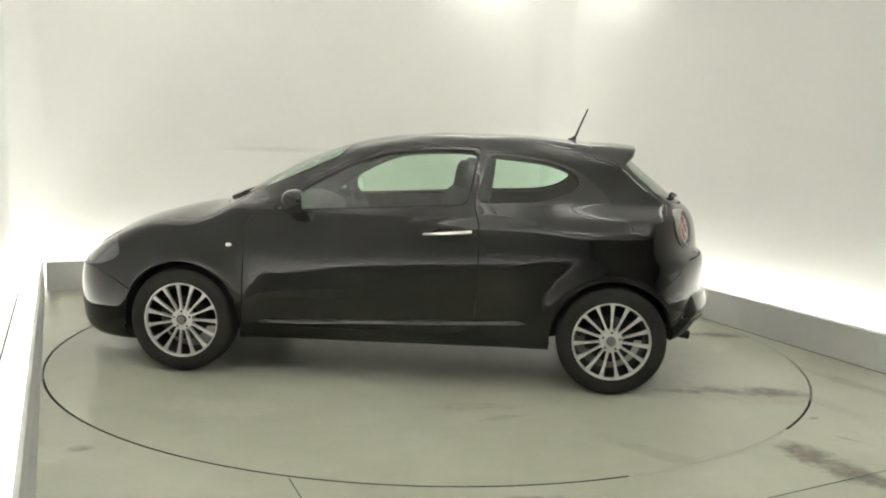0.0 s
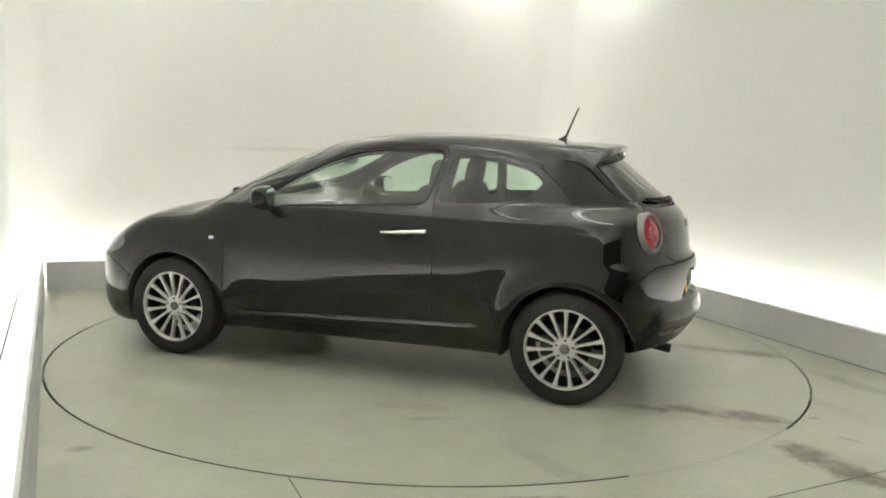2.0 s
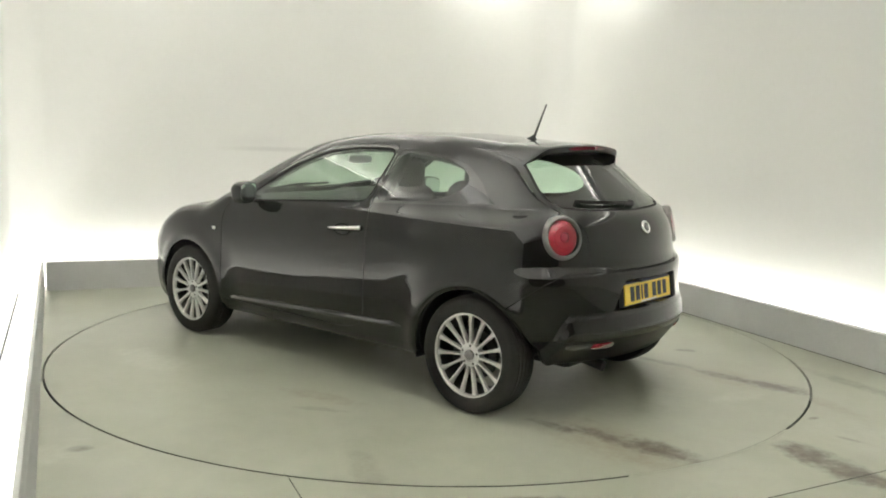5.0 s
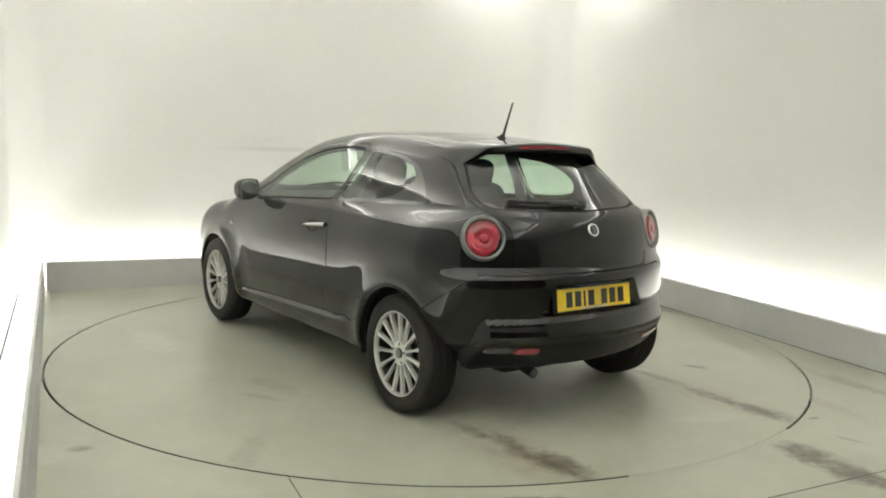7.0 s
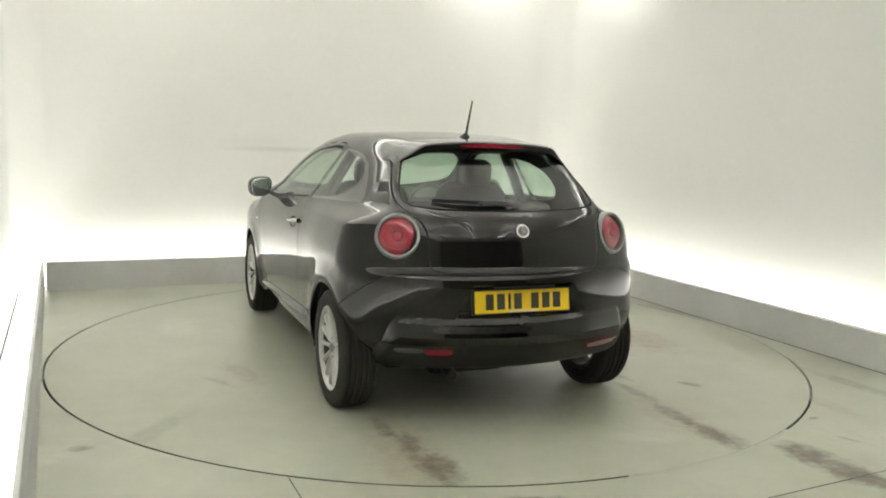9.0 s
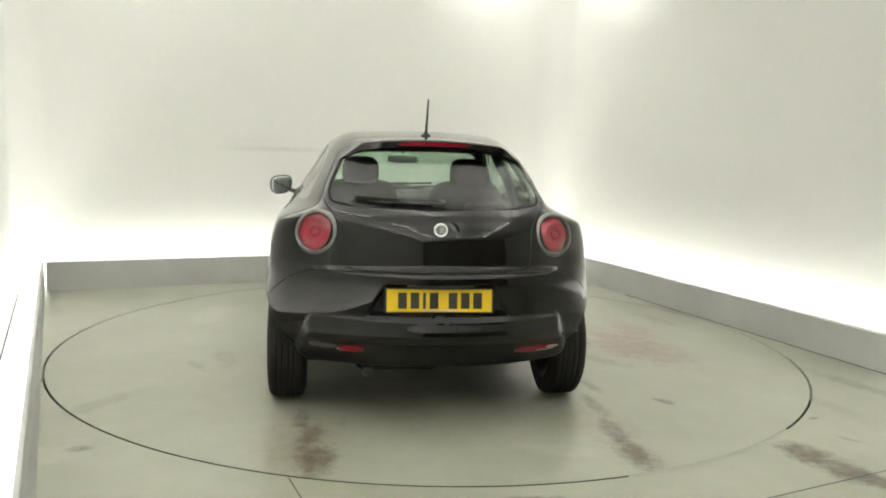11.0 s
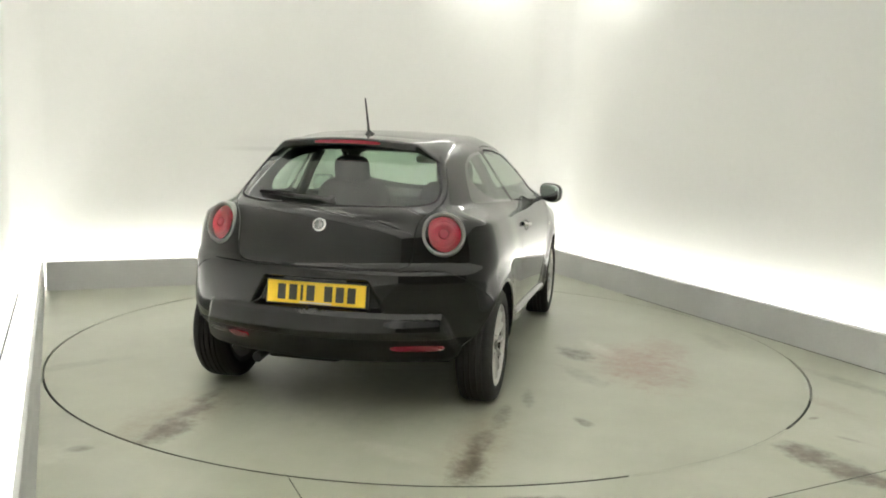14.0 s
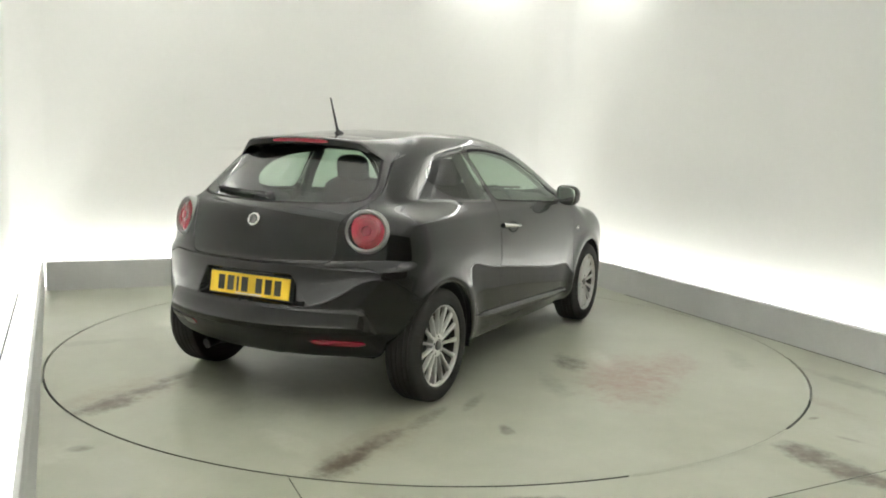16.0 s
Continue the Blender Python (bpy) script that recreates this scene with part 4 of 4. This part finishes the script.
def build_spoiler():
    ys = [-0.512, -0.508] + list(np.linspace(-0.50, 0.50, 41)) + [0.508, 0.512]
    bm = bmesh.new()
    rows = []
    for y in ys:
        e = step(0.36, 0.512, np.array(abs(y)))
        tip_x = -1.412 + 0.20 * y * y + 0.05 * e
        tip_z = (1.410 - 0.16 * y * y) * (1 - e) + (surface_z(tip_x, y) + 0.004) * e
        fx = -1.13
        zf = surface_z(fx, y) + 0.002
        th = 0.042 * (1 - 0.7 * e)
        sec = [(fx, zf), ((fx + tip_x) / 2, (zf + tip_z) / 2 + 0.006), (tip_x + 0.03, tip_z + 0.004), (tip_x + 0.006, tip_z), (tip_x, tip_z - 0.006), (tip_x + 0.004, tip_z - th + 0.005), (tip_x + 0.012, tip_z - th), (tip_x + 0.10, tip_z - th - 0.004), (fx, zf - 0.05)]
        rows.append([bm.verts.new((float(a), y, float(b))) for a, b in sec])
    n = len(rows[0])
    for a, b in zip(rows, rows[1:]):
        for i in range(n):
            bm.faces.new((a[i], a[(i + 1) % n], b[(i + 1) % n], b[i]))
    bm.faces.new(rows[0])
    bm.faces.new(rows[-1])
    sp = part("roof_spoiler", bm, M_PAINT, tailgate, "glossy black roof spoiler", True)
    bm = bmesh.new()
    rows = []
    for y in np.linspace(-0.185, 0.185, 15):
        tip_x, tip_z = -1.412 + 0.20 * y * y, 1.410 - 0.16 * y * y
        h = 0.012 * (1 - abs(y / 0.19) ** 6 * 0.6)
        c = tip_z - 0.020
        rows.append([bm.verts.new((float(a), y, float(b))) for a, b in ((tip_x + 0.01, c + h), (tip_x - 0.003, c + h * 0.8), (tip_x - 0.003, c - h * 0.8), (tip_x + 0.01, c - h))])
    for a, b in zip(rows, rows[1:]):
        for i in range(4):
            bm.faces.new((a[i], a[(i + 1) % 4], b[(i + 1) % 4], b[i]))
    bm.faces.new(rows[0])
    bm.faces.new(rows[-1])
    part("brake_light", bm, M_REDDEEP, tailgate, "dark red high brake light", True)


build_spoiler()


def build_plate():
    tilt = -8.0
    m = Matrix.Translation((-1.837, 0, 0.582)) @ Matrix.Rotation(radians(-tilt), 4, "Y")
    plate = part("number_plate", box(-0.004, 0.004, -0.26, 0.26, 0.0, 0.111, 0.003, 2, m), M_YELLOW, car, "yellow rear number plate with dark bars")
    back = box(0.003, 0.03, -0.27, 0.27, -0.008, 0.118, 0.004, 1, m)
    part("plate_holder", back, M_PLASTIC, plate, "black plastic holder")
    # the characters are plain bars
    w, gap = 0.043, 0.018
    y = 0.204
    for k in range(7):
        if k == 4:
            y -= 0.033
        ww = w if k != 2 else 0.014
        part("bar", box(-0.0065, -0.0035, y - ww, y, 0.0165, 0.0945, 0.001, 1, m), M_INK, plate)
        y -= ww + gap
    part("dealer_strip", box(-0.0065, -0.0035, -0.085, 0.085, 0.004, 0.010, 0, 1, m), M_LAMPBODY, plate, "small pale strip")
    part("plate_lamp", box(-1.868, -1.83, -0.16, 0.16, 0.702, 0.716, 0.004), M_PLASTIC, car)


build_plate()


M_BADGE = mat("badge_inlay", (0.16, 0.17, 0.165), rough=0.25, metal=0.4, vary=0.5, coarse=60)


def build_rear_details():
    # round badge
    p = Vector((surface_x(0, 0.978), 0, 0.978))
    m = on_body(p)
    badge = part("badge", lathe([(0.0, 0.004), (0.026, 0.005), (0.028, 0.009), (0.034, 0.009), (0.037, 0.005), (0.037, -0.006)], 40, m), M_CHROME, car, "round silver badge", True)
    part("inlay", lathe([(0, 0.0072), (0.024, 0.0062), (0.025, 0.003)], 32, m), M_BADGE, badge, "pale inlay")
    part("inlay_bar", box(-0.003, 0.003, -0.020, 0.020, 0.005, 0.0078, 0, 1, m), M_RING, badge)
    part("inlay_bar", box(0.007, 0.014, -0.013, 0.013, 0.005, 0.0074, 0, 1, m), M_RING, badge)
    # wiper on the rear window
    glass = lambda y, z, d: (surface_x(y, z) - d, y, z)
    part("rear_wiper_cap", lathe([(0.0, 0.026), (0.014, 0.024), (0.019, 0.016), (0.021, 0.0)], 20, on_body(Vector(glass(-0.02, 1.093, -0.004)))), M_PLASTIC, tailgate, "black wiper pivot cap", True)
    part("rear_wiper_arm", tube([glass(-0.02, 1.094, 0.018), glass(0.05, 1.102, 0.026), glass(0.14, 1.108, 0.028), glass(0.22, 1.112, 0.024)], 0.010, 8, 0.006), M_PLASTIC, tailgate, "black wiper arm", True)
    part("rear_wiper_blade", tube([glass(y, 1.106 + 0.03 * (y - 0.03), 0.012 + 0.010 * (1 - ((y - 0.22) / 0.2) ** 2)) for y in np.linspace(0.03, 0.41, 12)], 0.010, 6), M_SEAL, tailgate, "black rubber wiper blade", True)
    # lamps low in the bumper
    def lens(y0, y1, z0, z1):
        n = 28
        cy, cz, a, b = (y0 + y1) / 2, (z0 + z1) / 2, abs(y1 - y0) / 2, (z1 - z0) / 2
        return [(cy + a * math.copysign(abs(math.cos(t)) ** 0.6, math.cos(t)), cz + b * math.copysign(abs(math.sin(t)) ** 0.8, math.sin(t))) for t in [2 * math.pi * (i + 0.5) / n for i in range(n)]]
    part("reversing_light", patch(lens(0.50, 0.635, 0.388, 0.420), 0.010, 0.03), M_CLEAR, car, "clear reversing light", True)
    part("rear_fog_light", patch(lens(0.365, 0.495, 0.378, 0.416), 0.010, 0.03), M_REDDEEP, car, "dark red fog light", True)
    part("rear_reflector", patch(lens(-0.64, -0.385, 0.366, 0.402), 0.010, 0.03), M_REDDEEP, car, "dark red reflector", True)
    # exhaust
    ex = [(-1.45, 0.30, 0.30), (-1.58, 0.33, 0.29), (-1.69, 0.34, 0.278), (-1.775, 0.345, 0.265)]
    pipe = part("exhaust_pipe", tube(ex, 0.027, 16), M_DARKMETAL, car, "dull steel exhaust pipe", True)
    # black disc on the closed pipe end stands in for the shade inside
    part("exhaust_bore_shade", tube([(-1.773, 0.345, 0.2652), (-1.7775, 0.3452, 0.2646)], 0.023, 16), M_PIT, pipe)
    part("silencer", box(-1.60, -1.30, -0.05, 0.40, 0.215, 0.33, 0.05, 3), M_UNDER, car, "dark steel silencer")
    part("rear_axle", tube([(-WB, -0.60, 0.28), (-WB, 0.60, 0.28)], 0.035, 10), M_UNDER, car)
    part("roof_aerial_foot", lathe([(0.0, 0.03), (0.008, 0.028), (0.014, 0.018), (0.032, 0.002), (0.036, -0.012)], 20, Matrix.Translation((-1.03, 0, 1.429)) @ Matrix.Rotation(radians(-18), 4, "Y")), M_PLASTIC, car, "black aerial foot", True)
    part("roof_aerial", tube([(-1.038, 0, 1.435), (-1.065, 0, 1.505), (-1.117, 0, 1.634)], 0.0085, 8, 0.0045), M_PLASTIC, car, "black rod aerial leaning back", True)


build_rear_details()


# ---------------------------------------------------------------- sides
def build_side_details():
    for s in (1, -1):
        F = Matrix.Diagonal((1, s, 1, 1))
        # chrome door handle over a dark hollow
        pts = []
        for i in range(13):
            t = i / 12
            x = -0.172 - 0.27 * t
            z = 0.879 + 0.021 * t
            lift = 0.020 + 0.022 * math.sin(math.pi * min(1, t * 1.02 + 0.0)) ** 0.6
            pts.append((x, s * (surface_y(x, z) + lift - 0.018), z))
        part("door_handle", tube(pts, 0.010, 10, 0.016, 0.9), M_CHROME, doors[s], "chrome door handle", True)
        cup = bmesh.new()
        ring = []
        c = cup.verts.new((-0.29, s * (surface_y(-0.29, 0.877) - 0.004), 0.875))
        for i in range(28):
            a = 2 * math.pi * i / 28
            x, z = -0.29 + 0.075 * math.cos(a), 0.880 + 0.034 * math.sin(a)
            ring.append(cup.verts.new((x, s * (surface_y(x, z) + 0.0012), z)))
        for i in range(28):
            cup.faces.new((ring[i], ring[(i + 1) % 28], c))
        part("handle_recess", cup, M_SEAL, doors[s], "dark handle recess")
        # side repeater
        x, z = 0.961, 0.775
        m = Matrix.Translation((x, s * surface_y(x, z), z)) @ Matrix.Rotation(radians(-90 * s), 4, "X") @ Matrix.Diagonal((1.6, 1.0, 1, 1))
        part("side_repeater", lathe([(0, 0.008), (0.006, 0.0075), (0.011, 0.005), (0.0125, -0.003)], 20, m), M_REPEATER, car, "small white side repeater", True)
        # strip along the sill
        bm = bmesh.new()
        rows = []
        for i in range(33):
            t = i / 32
            x = 0.815 - 1.585 * t
            z = 0.321 + 0.068 * t
            k = min(1, t / 0.04, (1 - t) / 0.04)
            y = surface_y(x, z)
            rows.append([bm.verts.new((x, s * yy, zz)) for yy, zz in ((y - 0.004, z + 0.022 * k), (y + 0.008 * k, z + 0.019 * k), (y + 0.026 * k, z - 0.004), (y + 0.020 * k, z - 0.014 * k), (y - 0.004, z - 0.020 * k))])
        for a, b in zip(rows, rows[1:]):
            for i in range(5):
                bm.faces.new((a[i], a[(i + 1) % 5], b[(i + 1) % 5], b[i]))
        bm.faces.new(rows[0])
        bm.faces.new(rows[-1])
        part("sill_strip", bm, M_PAINT, car, "glossy black strip along the sill", True)
        # door mirror
        mirror = new("door_mirror")
        mirror.parent = car
        tagged(mirror, "black door mirror")
        bm = bmesh.new()
        bmesh.ops.create_uvsphere(bm, u_segments=28, v_segments=18, radius=1)
        for v in bm.verts:
            x, y, z = v.co
            sq = lambda q, e: math.copysign(abs(q) ** e, q)
            v.co = Vector((max(sq(x, 0.8), -0.35) * 0.085, sq(y, 0.75) * 0.080 * (1 + 0.10 * z), sq(z, 0.75) * 0.070 - 0.10 * y * 0.10))
        bmesh.ops.transform(bm, matrix=F @ Matrix.Translation((0.549, 0.893, 1.042)) @ Matrix.Rotation(radians(10), 4, "Z"), verts=bm.verts)
        part("housing", bm, M_PAINT, mirror, "glossy black mirror housing", True)
        bm = bmesh.new()
        bmesh.ops.create_uvsphere(bm, u_segments=28, v_segments=12, radius=1)
        for v in bm.verts:
            x, y, z = v.co
            sq = lambda q, e: math.copysign(abs(q) ** e, q)
            v.co = Vector((x * 0.004 - 0.0305, sq(y, 0.7) * 0.071 * (1 + 0.10 * z), sq(z, 0.7) * 0.061 - 0.10 * y * 0.08))
        bmesh.ops.transform(bm, matrix=F @ Matrix.Translation((0.549, 0.893, 1.042)) @ Matrix.Rotation(radians(10), 4, "Z"), verts=bm.verts)
        part("mirror_glass", bm, M_MIRROR, mirror, "mirror glass facing back", True)
        part("stalk", tube([(0.604, s * 0.755, 0.985), (0.594, s * 0.80, 0.992), (0.569, s * 0.853, 1.01)], 0.030, 10, 0.026, 0.6), M_PLASTIC, mirror, "black mirror stalk", True)
        part("mirror_triangle", box(0.569, 0.669, 0.745 if s > 0 else -0.772, 0.772 if s > 0 else -0.745, 0.975, 1.02, 0.008), M_PLASTIC, mirror)
        # front wiper
        part("front_wiper", tube([(1.15 - 0.05 * s, 0.28 * s + 0.05, 1.0), (1.115, 0.05 + 0.02 * s, 1.03), (1.09, -0.2 + 0.1 * s, 1.045)], 0.009, 6), M_SEAL, car, "black wiper lying on the windscreen", True)
    cowl = bmesh.new()
    rows = []
    for y in np.linspace(-0.6, 0.6, 25):
        x = 1.155 - 0.22 * (y / 0.6) ** 2
        z = float(roof_line(np.array(x)) - crown(np.array(x)) * (y / 0.65) ** 2)
        rows.append([cowl.verts.new((x + a, y, z + b)) for a, b in ((0.03, 0.0), (0.02, 0.012), (-0.02, 0.020), (-0.03, 0.008), (0, -0.03))])
    for a, b in zip(rows, rows[1:]):
        for i in range(5):
            cowl.faces.new((a[i], a[(i + 1) % 5], b[(i + 1) % 5], b[i]))
    cowl.faces.new(rows[0])
    cowl.faces.new(rows[-1])
    part("windscreen_cowl", cowl, M_PLASTIC, car, "black plastic cowl under the windscreen", True)


M_REPEATER = mat("repeater_lens", (0.85, 0.85, 0.80), rough=0.15, coat=1.0)
build_side_details()


# ---------------------------------------------------------------- cabin
def blob(cx, cy, cz, sx, sy, sz, ex=0.5, lean=0.0):
    """A padded block."""
    bm = bmesh.new()
    bmesh.ops.create_uvsphere(bm, u_segments=24, v_segments=16, radius=1)
    for v in bm.verts:
        v.co = Vector([math.copysign(abs(q) ** ex, q) for q in v.co])
    bmesh.ops.transform(bm, matrix=Matrix.Translation((cx, cy, cz)) @ Matrix.Rotation(radians(lean), 4, "Y") @ Matrix.Diagonal((sx, sy, sz, 1)), verts=bm.verts)
    return bm


def build_cabin():
    for y in (0.34, -0.36):
        seat = new("front_seat")
        seat.parent = car
        tagged(seat, "dark grey fabric front seat with a headrest")
        part("cushion", blob(0.08, y, 0.52, 0.26, 0.25, 0.09), M_FABRIC, seat, smooth=True)
        part("backrest", blob(-0.26, y, 0.80, 0.085, 0.25, 0.345, 0.42, -14), M_FABRIC, seat, smooth=True)
        part("headrest", blob(-0.355, y, 1.195, 0.050, 0.118, 0.095, 0.6, -10), M_FABRIC, seat, smooth=True)
        for d in (-0.06, 0.06):
            part("headrest_post", tube([(-0.325, y + d, 1.05), (-0.350, y + d, 1.17)], 0.006, 6), M_DARKMETAL, seat)
    bench = new("rear_seat")
    bench.parent = car
    tagged(bench, "dark fabric rear bench")
    part("cushion", blob(-0.85, 0, 0.55, 0.26, 0.60, 0.10, 0.4), M_FABRIC, bench, smooth=True)
    part("backrest", blob(-1.16, 0, 0.77, 0.08, 0.60, 0.26, 0.35, -16), M_FABRIC, bench, smooth=True)
    for y in (0.32, -0.32):
        part("headrest", blob(-1.245, y, 1.035, 0.045, 0.12, 0.045, 0.55, -12), M_FABRIC, bench, smooth=True)
    part("parcel_shelf", box(-1.62, -1.26, -0.58, 0.58, 1.00, 1.02, 0.006), M_TRIM, car, "dark parcel shelf")
    dash = bmesh.new()
    sec = [(1.05, 0.97), (0.85, 1.005), (0.72, 1.005), (0.61, 0.96), (0.58, 0.85), (0.60, 0.70), (0.70, 0.50), (1.05, 0.45)]
    rows = [[dash.verts.new((a, y, b + 0.02 * (1 if abs(y + 0.36) < 0.2 and i in (1, 2) else 0))) for i, (a, b) in enumerate(sec)] for y in np.linspace(-0.69, 0.69, 19)]
    for a, b in zip(rows, rows[1:]):
        for i in range(len(sec)):
            dash.faces.new((a[i], a[(i + 1) % len(sec)], b[(i + 1) % len(sec)], b[i]))
    dash.faces.new(rows[0])
    dash.faces.new(rows[-1])
    part("dashboard", dash, M_TRIM, car, "dark dashboard", True)
    A = Matrix.Translation((0.40, -0.36, 0.90)) @ Matrix.Rotation(radians(-66), 4, "Y")
    wheel_ring = lathe([(0.18 + 0.014 * math.cos(a), 0.014 * math.sin(a)) for a in [2 * math.pi * i / 8 for i in range(8)]], 40, A, True)
    steer = part("steering_wheel", wheel_ring, M_TRIM, car, "dark steering wheel on the driver's side", True)
    part("spokes", join(box(-0.03, 0.03, -0.17, 0.17, -0.012, 0.012, 0.006, 2, A), lathe([(0, 0.03), (0.06, 0.022), (0.07, -0.02), (0, -0.03)], 20, A)), M_TRIM, steer)
    part("interior_mirror", blob(0.43, 0.0, 1.258, 0.018, 0.115, 0.032, 0.6), M_LAMPBODY, car, "interior rear-view mirror", True)
    part("mirror_stalk", tube([(0.47, 0, 1.34), (0.44, 0, 1.27)], 0.009, 6), M_TRIM, car)
    part("cabin_floor", box(-1.5, 1.05, -0.66, 0.66, 0.30, 0.36, 0.02), M_TRIM, car, "dark cabin floor")
    for s in (1, -1):
        part("pillar_trim", tube([(-0.46, s * 0.67, 1.00), (-0.485, s * 0.59, 1.18), (-0.50, s * 0.505, 1.33)], 0.032, 8), M_TRIM, car, "dark pillar trim", True)


build_cabin()


def motions():
    times = [0.0, 0.1] + [0.5 * i for i in range(1, 32)] + [15.9, 16.0]
    spot = Vector((OX, OY, 0))
    walk(turntable, [(t, pose(0, 0, 0, 0, 0, turn(t))) for t in times])
    walk(car, [(t, Matrix.Rotation(radians(turn(t)), 4, "Z") @ Matrix.Translation(spot)) for t in times])


OX, OY = 0.1247, 0.1724
motions()
